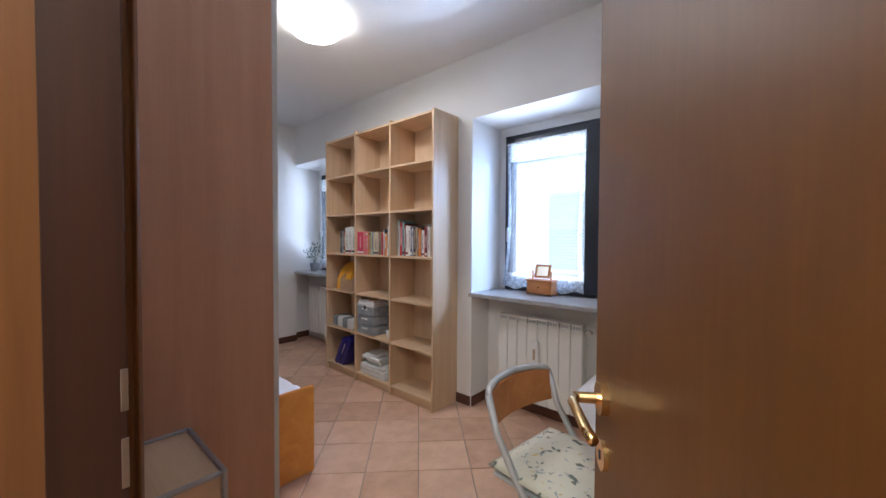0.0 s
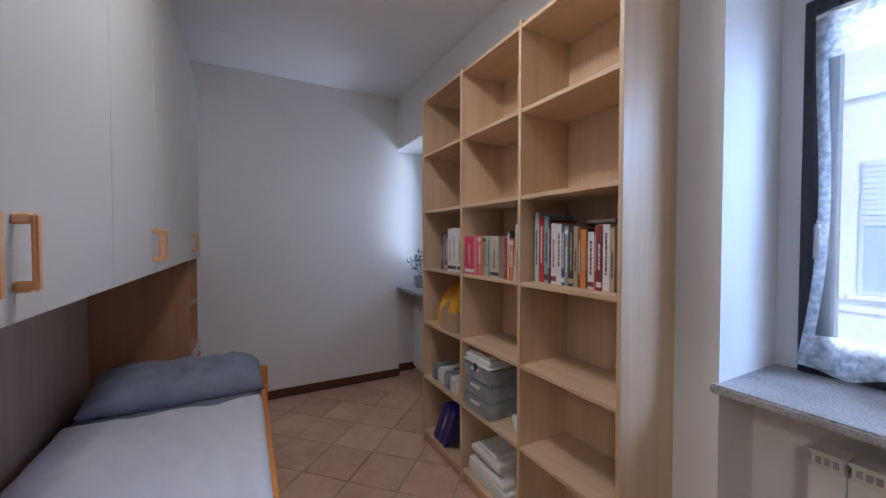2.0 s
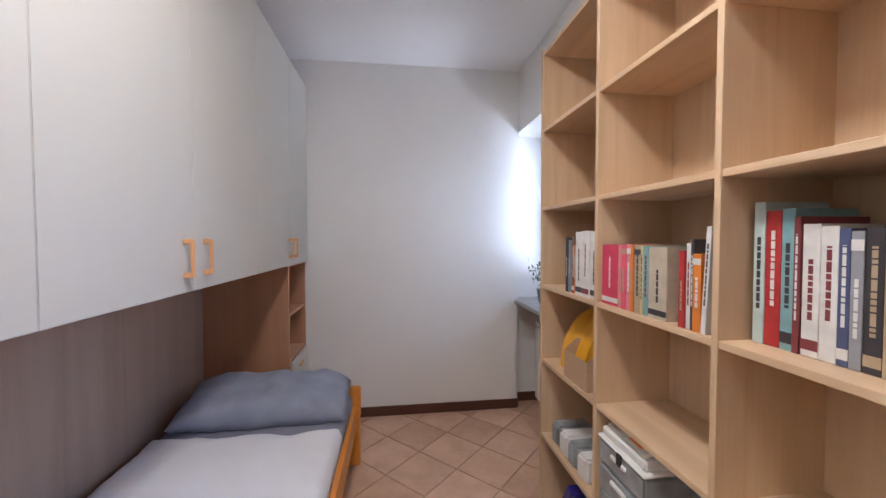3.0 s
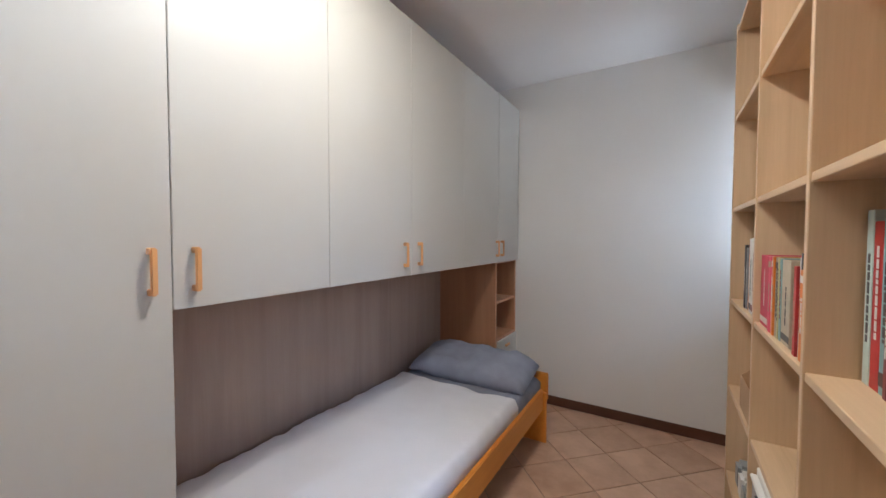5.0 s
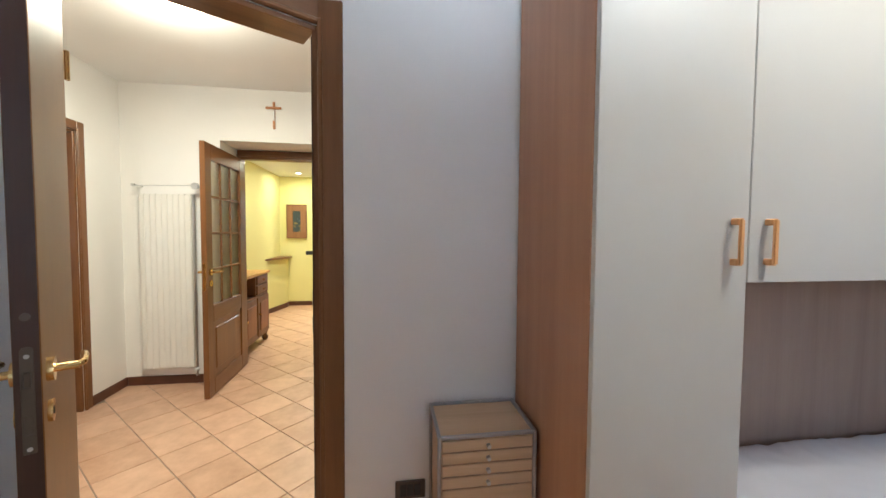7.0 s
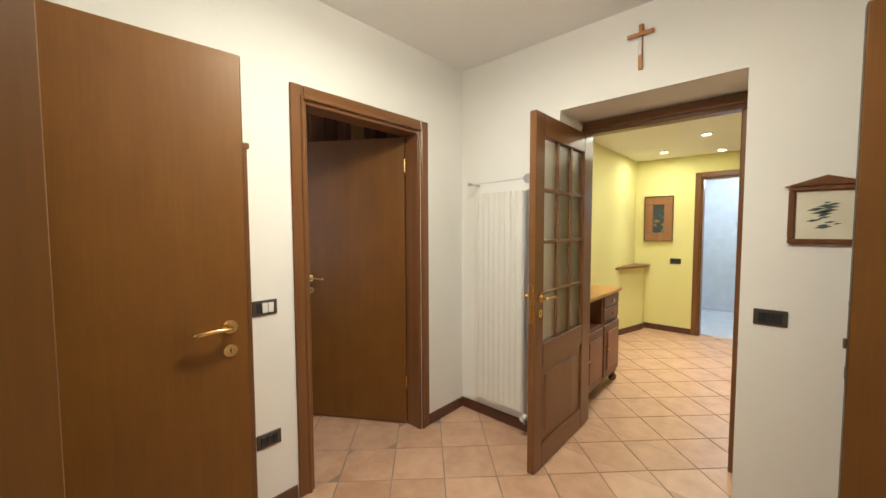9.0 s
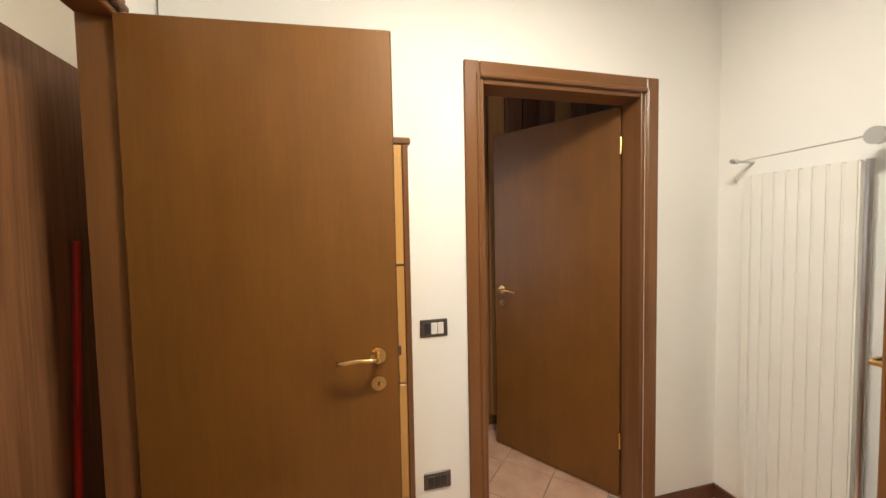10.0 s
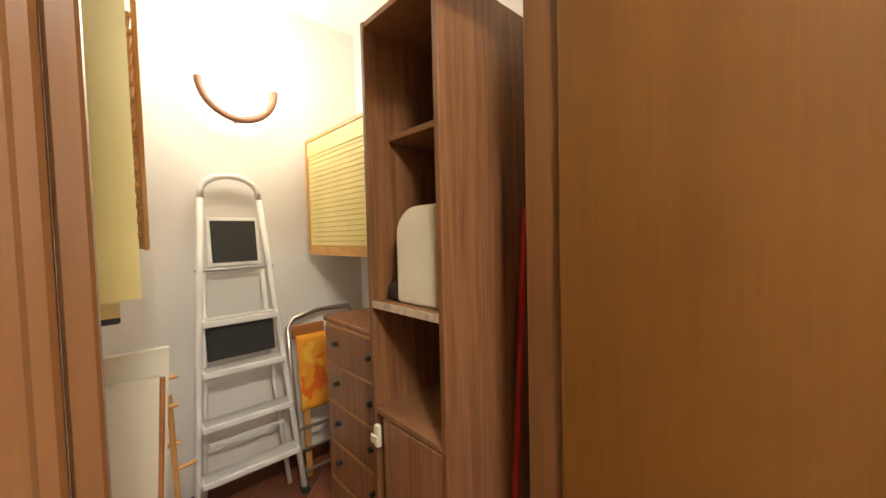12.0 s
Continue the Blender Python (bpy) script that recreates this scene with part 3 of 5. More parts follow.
def glazed_door():
    """Glazed leaf: stiles, rails, twelve obscured panes between glazing bars and a raised lower panel."""
    t = thing("door_5", "walnut glazed door with twelve panes standing open", "door", (-2.215, -.105, 0), 0)
    t["kind"] = "structure"
    w, h = .80, 2.10
    for x in (0, w - .105):
        part("stile", box(x, 0, .008, x + .105, .042, h, .004), CASING, t, local=True)
    for z0, z1 in ((.008, .15), (.62, .76), (h - .13, h)):
        part("rail", box(.1052, .0005, z0, w - .1052, .0415, z1, .004), CASING_X, t, local=True)
    p = part("panel", box(.1055, .012, .151, w - .1055, .03, .619, .002), CASING, t, "raised lower panel", local=True)
    part("panel_field", box(.15, .004, .20, w - .15, .038, .57, .012), CASING, p, local=True)
    x0, x1, z0, z1 = .1052, w - .1052, .76, h - .13
    for i in (1, 2):
        x = x0 + (x1 - x0) * i / 3
        part("glazing_bar", box(x - .011, .008, z0, x + .011, .034, z1, .004), CASING, t, local=True)
    for j in (1, 2, 3):
        z = z0 + (z1 - z0) * j / 4
        part("glazing_bar", box(x0, .009, z - .011, x1, .033, z + .011, .004), CASING_X, t, local=True)
    for i in range(3):
        for j in range(4):
            a = x0 + (x1 - x0) * i / 3 + .0115
            c = z0 + (z1 - z0) * j / 4 + .0115
            part("pane", box(a, .019, c, a + (x1 - x0) / 3 - .023, .023, c + (z1 - z0) / 4 - .023, 0), SMOKED, t, "obscured brownish glass", local=True)
    lever(t, w - .055, 1.045, .042, 1)
    lever(t, w - .055, 1.045, 0, -1)
    part("lock_plate", box(w - .0005, .01, .90, w + .0015, .032, 1.12, .001), BRASS, t, local=True)


glazed_door()
fr = thing("door_frame", "walnut-stained frame at the back of the deep opening", "door frame", (-2.2, .35, 0))
fr["kind"] = "structure"
part("head", box(-2.28, -.114, 2.105, -2.19, .814, 2.196, .006), CASING_Y, fr)
part("head_moulding", box(-2.19, -.114, 2.13, -2.17, .814, 2.15, .006), CASING_Y, fr)
for y0, y1 in ((-.114, -.07), (.77, .814)):
    part("jamb", box(-2.28, y0, .001, -2.222, y1, 2.105, .006), CASING, fr)
casing("x", -5.42, .19, .99, 2.10, 1, depth=.15)

# ---- windows ----
ORIGIN = Vector((.055, 0, .008))


def window(name, y0, y1, x, z0, z1, right=.11):
    """A dark framed casement: frame, sash, handle, clear pane and granite sill are parts."""
    t = thing(name, "black-framed casement window behind a lace curtain", "window", (x, (y0 + y1) / 2, z0))
    t["kind"] = "structure"
    for a, b in ((y0, y0 + .045), (y1 - .045, y1)):
        part("window_frame", box(x, a, z0, x + .06, b, z1, .004), SLATE, t)
    for a, b in ((z0, z0 + .045), (z1 - .045, z1)):
        part("window_frame", box(x + .001, y0 + .0452, a, x + .059, y1 - .0452, b, .004), SLATE, t)
    s0, s1 = y0 + .03, y1 - .03
    for a, b in ((s0, s0 + right), (s1 - .065, s1)):
        part("sash", box(x - .022, a, z0 + .03, x + .03, b, z1 - .03, .005), SLATE, t)
    for a, b in ((z0 + .03, z0 + .095), (z1 - .095, z1 - .03)):
        part("sash", box(x - .021, s0 + right + .0002, a, x + .029, s1 - .0652, b, .005), SLATE, t)
    g = part("pane", box(x + .004, s0 + right, z0 + .09, x + .008, s1 - .06, z1 - .09, 0), GLASS, t)
    g.visible_shadow = False
    k = part("handle", box(x - .032, s1 - .045, 1.36, x - .022, s1 - .02, 1.44, .004), METAL, t, "steel window handle")
    part("grip", tube([(x - .03, s1 - .032, 1.42), (x - .06, s1 - .032, 1.42), (x - .064, s1 - .032, 1.40), (x - .064, s1 - .032, 1.31)], .008), METAL, k, smooth=True)
    return t


w1 = window("window_1", 1.325, 2.138, 2.905, .905, 2.20, .10)
w2 = window("window_2", 4.25, 5.08, 2.905, .905, 2.20)
for y0, y1 in ((1.185, 2.222), (4.10, 5.179)):
    single("window_sill", box(2.497, y0 if y0 > 4 else y0, .875, 2.963, y1, .905, .006, seg=2), STONE, "grey speckled granite window sill", "window sill", kind="structure")
# reveals closing the wall beside and above the frames
for y0, y1, z0, z1 in ((1.2281, 1.325, .905, 2.28), (2.138, 2.2069, .905, 2.28), (1.325, 2.138, 2.20, 2.2799), (4.1501, 4.25, .905, 2.28), (5.08, 5.1799, .905, 2.28), (4.25, 5.08, 2.20, 2.2799)):
    single("trim", box(2.93, y0, z0, 2.975, y1, z1, 0), WHITE_WALL, "white plastered window reveal", "trim", kind="structure")


def curtain(y0, y1, x, z0, z1):
    """A lace panel: gathered cloth with waves, an uneven hem and a denser border."""
    t = thing("curtain", "white lace curtain hanging on the window sash", "curtain", (x, (y0 + y1) / 2, z0))
    bm = bmesh.new()
    n, m = 60, 30
    grid = []
    for i in range(n + 1):
        u = i / n
        line = []
        for j in range(m + 1):
            v = j / m
            flare = (1 - v) ** 3 * .05
            y = y0 - flare * .3 + (y1 - y0 + flare) * u + .012 * math.sin(v * 5 + u * 3)
            line.append(bm.verts.new((x - .012 - .008 * math.sin(u * 34 + v * 2) * (1.1 - .5 * v) - .02 * (1 - v) ** 4, y, z0 + (z1 - z0) * v + (.012 * math.sin(u * 21) if j == 0 else 0))))
        grid.append(line)
    hem = bmesh.new()
    for i in range(n):
        for j in range(m):
            q = (grid[i][j], grid[i + 1][j], grid[i + 1][j + 1], grid[i][j + 1])
            if j < 3 or j > m - 5 or i < 3 or i > n - 4:
                hem.faces.new([hem.verts.new(v.co) for v in q])
            else:
                bm.faces.new(q)
    bmesh.ops.remove_doubles(hem, verts=hem.verts[:], dist=1e-6)
    bmesh.ops.delete(bm, geom=[v for v in bm.verts if not v.link_faces], context="VERTS")
    part("cloth", bm, LACE, t, smooth=True)
    part("border", hem, LACE_BORDER, t, "denser lace border", smooth=True)
    part("rod", rod((x - .012, y0 - .01, z1 - .012), (x - .012, y1 + .01, z1 - .012), .005), WHITE_PL, t)


curtain(1.452, 2.085, 2.875, .935, 2.125)
curtain(4.40, 5.02, 2.875, .935, 2.125)

# ---- outside ----
ORIGIN = Vector((0, 0, 0))
single("ground", box(3.2, -60, -3.3, 90, 60, -3.2, 0), plaster("street", (.3, .3, .3)), "grey paved ground outside", "ground", kind="structure")
house = thing("apartment_building", "pale rendered house across the yard with shuttered windows", "building", (9, 3, -3.2))
part("wall", box(9, -9, -3.2, 16, 22, 5.2, 0), FACADE, house)
part("roof", box(8.5, -9.3, 5.2, 16.4, 22.3, 5.5, .05), SHUTTER, house)
for k, y in enumerate((-6.45, -5.3, -2.0, -.85, 2.45, 3.6, 6.9, 8.05, 11.35, 12.5)):
    for z in (-2.5, .6):
        wd = part("window", box(8.93, y, z, 9.0, y + .95, z + 1.9, .01), SHUTTER, house)
        part("pane", box(8.915, y + .06, z + .06, 8.93, y + .89, z + 1.0, 0), FAR_PANE, wd)
        rows = [r * .075 for r in range(25) if r * .075 > (.95 if k % 2 == 0 else .03)]
        for r in rows:
            part("slat", box(8.89, y + .03, z + r, 8.913, y + .92, z + r + .06, .006), SHUTTER, wd)
        part("sill", box(8.84, y - .08, z - .07, 9.0, y + 1.03, z, .01), FACADE, wd)
for z in (.46, 3.52):
    part("string_course", box(8.92, -9, z - .12, 8.999, 22, z - .02, .01), FACADE, house)

# ---- bedroom: wardrobe wall ----
ORIGIN = Vector((0, 0, 0))


def strap_handle(door, y, z=1.36, x=.905):
    """A flat wooden bow handle standing upright on a door front."""
    h = part("handle", box(x + .022, y - .0085, z - .063, x + .031, y + .0085, z + .063, .004, seg=2), ORANGE_H, door, "orange wooden bow handle")
    for dz in (-.054, .054):
        part("foot", box(x, y - .008, z + dz - .009, x + .0225, y + .008, z + dz + .009, .003), ORANGE_H, h)


def ward_door(t, y0, y1, z0, z1, handle_y):
    d = part("door", box(.885, y0 + .0007, z0, .905, y1 - .0007, z1, .0015, seg=2), WHITE_LAM, t, "white laminate door")
    if handle_y:
        strap_handle(d, handle_y)


TOP = 2.58
BACK = .345
tall = thing("wardrobe", "tall white-fronted wardrobe unit with a pear wood side", "wardrobe", (.6, 2.13, 0), group="wardrobe wall")
part("side_panel", box(BACK, 1.905, .001, .884, 1.925, TOP, .002), WARD_SIDE, tall)
part("side_panel", box(BACK, 2.336, .001, .884, 2.355, TOP, .002), WARD_SIDE, tall)
part("top_panel", box(BACK, 1.9255, TOP - .02, .884, 2.3355, TOP, .002), WHITE_LAM, tall)
part("bottom_panel", box(BACK, 1.9255, .05, .884, 2.3355, .07, .002), WHITE_LAM, tall)
part("plinth", box(.84, 1.9255, .001, .855, 2.3355, .05, .002), WARD_SIDE, tall)
ward_door(tall, 1.906, 2.355, .02, TOP - .003, 2.304)

for y0, y1, hs, note in ((2.3565, 3.45, (2.410, 3.388), "wide"), (3.4515, 4.6055, (3.511, 4.56), "wide")):
    over = thing("overbed_cabinet", "white two-door cabinet bridging over the bed", "cabinet", (.6, (y0 + y1) / 2, 1.25), group="wardrobe wall")
    part("body", box(BACK, y0, 1.253, .884, y1, TOP, .002), WARD_SIDE, over)
    m = (y0 + y1) / 2
    ward_door(over, y0, m, 1.249, TOP - .003, hs[0])
    ward_door(over, m, y1, 1.249, TOP - .003, hs[1])

col = thing("bedside_column", "pear wood column with open shelves, white door and drawer", "cabinet", (.6, 4.8, 0), group="wardrobe wall")
for y0, y1 in ((4.607, 4.627), (5.036, 5.056)):
    part("side_panel", box(BACK, y0, .001, .884, y1, TOP, .002), WARD_SIDE, col)
part("back_panel", box(BACK, 4.6275, .07, BACK + .008, 5.0355, TOP, 0), WARD_SIDE, col)
for z in (.05, .60, .905, 1.236, TOP - .02):
    part("shelf", box(BACK + .0085, 4.6275, z, .88, 5.0355, z + .018, .002), WARD_SIDE if z > .1 else WHITE_LAM, col)
ward_door(col, 4.6075, 5.055, 1.249, TOP - .003, 4.655)
for z0, z1 in ((.34, .602), (.06, .335)):
    dr = part("drawer", box(.8845, 4.629, z0, .9035, 5.034, z1, .003), WHITE_LAM, col, "white drawer front")
    part("knob", box(.9035, 4.76, z1 - .07, .922, 4.84, z1 - .05, .005), ORANGE_H, dr)

single("headboard_panel", box(BACK, 2.357, .06, BACK + .018, 4.606, 1.252, .002), NICHE, "grey-brown grained wood panel behind the bed", "wall panel")

# ---- bed ----
bed = thing("bed", "single bed with orange beech frame against the panel", "bed", (.83, 3.42, 0))
part("footboard", box(.40, 2.385, .001, 1.327, 2.408, .498, .006, seg=2), ORANGE, bed)
part("headboard", box(.40, 4.451, .30, 1.352, 4.475, .49, .006, seg=2), ORANGE, bed)
part("leg", box(1.12, 4.424, .001, 1.35, 4.450, .36, .006), ORANGE, bed)
part("leg", box(.40, 4.424, .001, .55, 4.450, .36, .006), ORANGE, bed)
part("side_rail", box(1.305, 2.4085, .235, 1.329, 4.423, .385, .005, seg=2), ORANGE, bed)
part("side_rail", box(.40, 2.4085, .245, .424, 4.423, .385, .005, seg=2), ORANGE, bed)
part("slatted_base", box(.425, 2.41, .25, 1.30, 4.42, .29, .004), BEECH_Y, bed)


def soft_slab(x0, y0, z0, x1, y1, z1, r, amp, seed, nx=26, ny=50, hem=0.0):
    """A mattress-like slab with rounded upper edges and gentle creases, open below."""
    bm = bmesh.new()
    grid = []
    for i in range(nx + 1):
        line = []
        for j in range(ny + 1):
            u, v = i / nx, j / ny
            x, y = x0 + (x1 - x0) * u, y0 + (y1 - y0) * v
            e = min(x - x0, x1 - x, y - y0, y1 - y)
            drop = 0 if e > r else r - math.sqrt(max(0, r * r - (r - e) ** 2))
            w = amp * (noise.noise((x * 5 + seed, y * 3, 0)) + .6 * noise.noise((x * 14, y * 9 + seed, 1)))
            fold = hem * math.exp(-e / .09) * (1 - abs(2 * noise.noise((x * 7 + seed, y * 10, 2)))) * min(1, e / .02)
            line.append(bm.verts.new((x, y, z1 - drop + w * (1 if e > .01 else 0) + fold - hem * .4 * math.exp(-e / .09))))
        grid.append(line)
    for i in range(nx):
        for j in range(ny):
            bm.faces.new((grid[i][j], grid[i + 1][j], grid[i + 1][j + 1], grid[i][j + 1]))
    edge = [grid[i][0] for i in range(nx + 1)] + [grid[nx][j] for j in range(1, ny + 1)] + [grid[i][ny] for i in range(nx - 1, -1, -1)] + [grid[0][j] for j in range(ny - 1, 0, -1)]
    low = [bm.verts.new((v.co.x, v.co.y, z0 + .006 * math.sin(k * .7))) for k, v in enumerate(edge)]
    n = len(edge)
    for k in range(n):
        bm.faces.new((edge[(k + 1) % n], edge[k], low[k], low[(k + 1) % n]))
    bm.faces.new(low)
    bmesh.ops.recalc_face_normals(bm, faces=bm.faces[:])
    return bm


single("mattress", soft_slab(.428, 2.412, .291, 1.302, 4.447, .47, .045, .003, 1.7), GREY_SHEET, "mattress with a blue-grey fitted sheet on the bed", "mattress", smooth=True)
single("bed_cover", soft_slab(.422, 2.4105, .37, 1.3045, 3.99, .485, .055, .008, 4.2, 60, 110, .016), SHEET, "white cotton cover spread smooth over the bed", "bed cover", smooth=True)
p = thing("pillow", "blue-grey pillow lying at the head of the bed", "pillow", (.86, 4.2, .47), 0)
bm = cushion(-.42, -.20, 0, .42, .215, .170, .36, 34, .030)
for v in bm.verts:
    v.co.z += .010 * noise.noise((v.co.x * 17, v.co.y * 11, 5)) + .006 * noise.noise((v.co.x * 34 + v.co.y * 20, 3, 2)) - .03 * max(0, abs(v.co.x) - .33) / .09
bm.transform(pose(.885, 4.215, .466, 8, 1.5, 3))
part("pillowcase", bm, PILLOW, p, smooth=True)

# ---- small drawer chest ----
chest = thing("drawer_chest", "low beige drawer chest with grey metal edges", "chest of drawers", (.48, 1.72, 0))
X0, X1, Y0, Y1, ZT = .345, .60, 1.548, 1.893, .705
part("body", box(X0 + .012, Y0 + .012, .03, X1 - .014, Y1 - .012, ZT - .008, .002), BEECH_Y, chest)
for x in (X0, X1 - .012):
    for y in (Y0, Y1 - .012):
        part("corner_post", box(x, y, .001, x + .012, y + .012, ZT, .003), GREY_METAL, chest)
for a in ((X0 + .0125, Y0, X1 - .0125, Y0 + .012), (X0 + .0125, Y1 - .012, X1 - .0125, Y1), (X0, Y0 + .0125, X0 + .012, Y1 - .0125), (X1 - .012, Y0 + .0125, X1, Y1 - .0125)):
    part("top_edge", box(a[0], a[1], ZT - .012, a[2], a[3], ZT, .002), GREY_METAL, chest)
z = ZT - .018
for h in (.042, .042, .042, .042, .10, .10, .10, .16):
    d = part("drawer", box(X1 - .0135, Y0 + .014, z - h + .004, X1 - .002, Y1 - .014, z, .003), BEECH_Y, chest)
    part("knob", rod((X1 - .002, (Y0 + Y1) / 2, z - h / 2), (X1 + .012, (Y0 + Y1) / 2, z - h / 2), .007), METAL, d)
    z -= h

switch_plate("x", .33, 1.475, .35, 1)
# ---- bookshelf and what stands on it ----
ORIGIN = Vector((.076, .008, .006))
SHELVES = (.07, .445, .815, 1.18, 1.56, 1.935, 2.30)
BAYS = ((2.3597, 2.837), (2.8547, 3.332), (3.3497, 3.827))
case = thing("bookshelf", "tall pale maple bookshelf with three open bays", "bookshelf", (2.36, 3.1, 0))
for y, top in ((2.342, 2.322), (2.837, 2.330), (3.332, 2.330), (3.827, 2.322)):
    part("upright", box(2.208, y, -.005, 2.505, y + .0175, top, .0015), BEECH, case)
for a, b in BAYS:
    for z in SHELVES:
        part("shelf", box(2.211, a + .0002, z - .009, 2.496, b - .0002, z + .009, .0015), BEECH_Y, case)
    part("back_panel", box(2.497, a + .0002, .02, 2.503, b - .0002, 2.308, 0), BEECH, case)
    part("plinth", box(2.235, a + .0002, -.005, 2.248, b - .0002, .06, .001), BEECH_Y, case)

BOOK_COLOURS = {"red": (.45, .035, .035), "pink": (.75, .10, .18), "white": (.74, .72, .68), "grey": (.30, .31, .33), "dark": (.05, .045, .05),
                "brown": (.20, .09, .05), "orange": (.72, .22, .03), "blue": (.06, .10, .30), "teal": (.22, .40, .42), "rose": (.70, .24, .24), "tan": (.45, .34, .22),
                "mint": (.52, .62, .58), "maroon": (.22, .045, .05), "navy": (.08, .10, .20), "crimson": (.62, .05, .11), "lime": (.60, .56, .30), "olive": (.55, .47, .35)}
BOOK_MATS = {k: plain(k + "_cover", c, .45, wear=.12, size=25) for k, c in BOOK_COLOURS.items()}


def book(y, w, h, depth, colour, z, x=2.275, lean=0.0):
    """An upright book: cover boards with a rounded spine, page block, and bars of lettering on the spine."""
    t = thing("book", f"{colour} paperback book standing upright on the bookshelf", "book", (x, y + w / 2, z), 0, "books on the shelf")
    t.matrix_basis = pose(x, y + w / 2, z, lean, 0, 0)
    cov = bmesh.new()
    for e in (-w / 2, w / 2 - .0015):
        box(0, e, 0, depth, e + .0015, h, 0, cov)
    box(-.003, -w / 2, 0, .0015, w / 2, h, .001, cov)
    part("cover", cov, BOOK_MATS[colour], t, local=True)
    part("pages", box(.002, -w / 2 + .0018, .003, depth - .003, w / 2 - .0018, h - .003, 0), PAPER, t, local=True)
    dark = colour in ("white", "tan", "teal", "mint", "lime", "olive")
    ink = BOOK_MATS[("dark" if random.random() < .5 else "maroon") if dark else ("tan" if random.random() < .4 else "white")]
    text = bmesh.new()
    half, zc, top = min(.004, w * .16), h * (.22 + .1 * random.random()), h * (.62 + .26 * random.random())
    while zc < top:
        run = .006 + .016 * random.random()
        box(-.0036, -half, zc, -.0031, half, min(zc + run, top), 0, text)
        zc += run + .0028
    part("spine_text", text, ink, t, "line of small lettering", local=True)
    if w > .016 and random.random() < .55:
        at = h * (.05 if random.random() < .5 else .86)
        part("spine_band", box(-.0034, -w * .495, at, -.0030, w * .495, at + h * .08, 0), ink, t, local=True)


Z = 1.1955


def books(y, x, items):
    """Books standing side by side from y towards the south; "" leaves a gap."""
    for c, w, h, *lean in items:
        y -= w + .001
        if c:
            book(y, w, h, .13 + .03 * random.random(), c, Z, x + .006 * random.random(), *lean)


books(2.835, 2.357, (("mint", .024, .305), ("red", .032, .285), ("teal", .025, .287), ("maroon", .012, .27), ("white", .030, .255), ("white", .028, .25), ("navy", .018, .245), ("grey", .018, .24),
                     ("dark", .025, .245), ("tan", .020, .24), ("brown", .013, .23), ("orange", .024, .225), ("dark", .008, .225), ("white", .028, .215), ("red", .010, .235), ("maroon", .022, .238),
                     ("white", .030, .240), ("tan", .016, .228)))
books(3.333, 2.298, (("crimson", .092, .205), ("rose", .022, .206), ("pink", .024, .205), ("rose", .020, .208), ("orange", .013, .207), ("tan", .030, .206), ("lime", .010, .206), ("teal", .020, .205), ("olive", .072, .203),
                     ("", .045, 0), ("red", .018, .195), ("white", .014, .215), ("dark", .010, .225), ("orange", .024, .19), ("white", .014, .255, 3)))
books(3.610, 2.300, (("dark", .020, .23), ("grey", .012, .22), ("", .012, 0), ("brown", .022, .235), ("orange", .012, .2), ("white", .053, .252), ("white", .053, .255), ("white", .050, .252)))
flat = thing("book", "tan hardback book lying across the upright books", "book", (2.42, 2.56, 1.4415), group="books on the shelf")
part("cover", box(2.375, 2.490, 1.4415, 2.50, 2.620, 1.456, .002), BOOK_MATS["tan"], flat)
part("pages", box(2.373, 2.493, 1.4435, 2.3748, 2.617, 1.454, 0), PAPER, flat)

# yellow folders and carton in the far bay
for k in range(4):
    yy = 3.70 - k * .052
    fo = thing("folder", "yellow curved magazine folder on the bookshelf", "folder", (2.30, yy, .8245), group="yellow folders")
    bm = bmesh.new()
    prof = [(2.45, .8245)] + [(2.45 - .19 * math.cos(i / 10 * math.pi / 2), .8245 + .27 * math.sin(i / 10 * math.pi / 2)) for i in range(11)]
    lo = [bm.verts.new((px, yy - .0252, pz)) for px, pz in prof]
    hi = [bm.verts.new((px, yy + .0252, pz)) for px, pz in prof]
    bm.faces.new(lo)
    bm.faces.new(hi)
    for i in range(len(lo)):
        bm.faces.new((lo[i], lo[(i + 1) % len(lo)], hi[(i + 1) % len(lo)], hi[i]))
    bmesh.ops.recalc_face_normals(bm, faces=bm.faces[:])
    part("shell", bm, plain("yellow_folder", (.86, .42, .02), .4) if k == 0 else bpy.data.materials["yellow_folder"], fo)
KRAFT = plain("kraft_card", (.50, .33, .20), .8)
cart = thing("magazine_holder", "kraft card magazine holder on the bookshelf", "holder", (2.26, 3.50, .8245))
for a in ((2.222, 3.414, 2.36, 3.417), (2.222, 3.600, 2.36, 3.603)):
    bm = prism([(a[0], .8245), (a[2], .8245), (a[2], .985), (a[0] + .05, .985), (a[0], .94)], a[1], a[3])
    bm.transform(Matrix(((1, 0, 0, 0), (0, 0, 1, 0), (0, 1, 0, 0), (0, 0, 0, 1))))
    part("side", bm, KRAFT, cart)
part("front", box(2.2195, 3.414, .8245, 2.222, 3.603, .94, 0), KRAFT, cart)
part("base", box(2.2225, 3.4175, .8245, 2.36, 3.5995, .828, 0), KRAFT, cart)

# clear storage boxes, small boxes, blue binders, papers, plastic bags
SMALL_Z = .4545


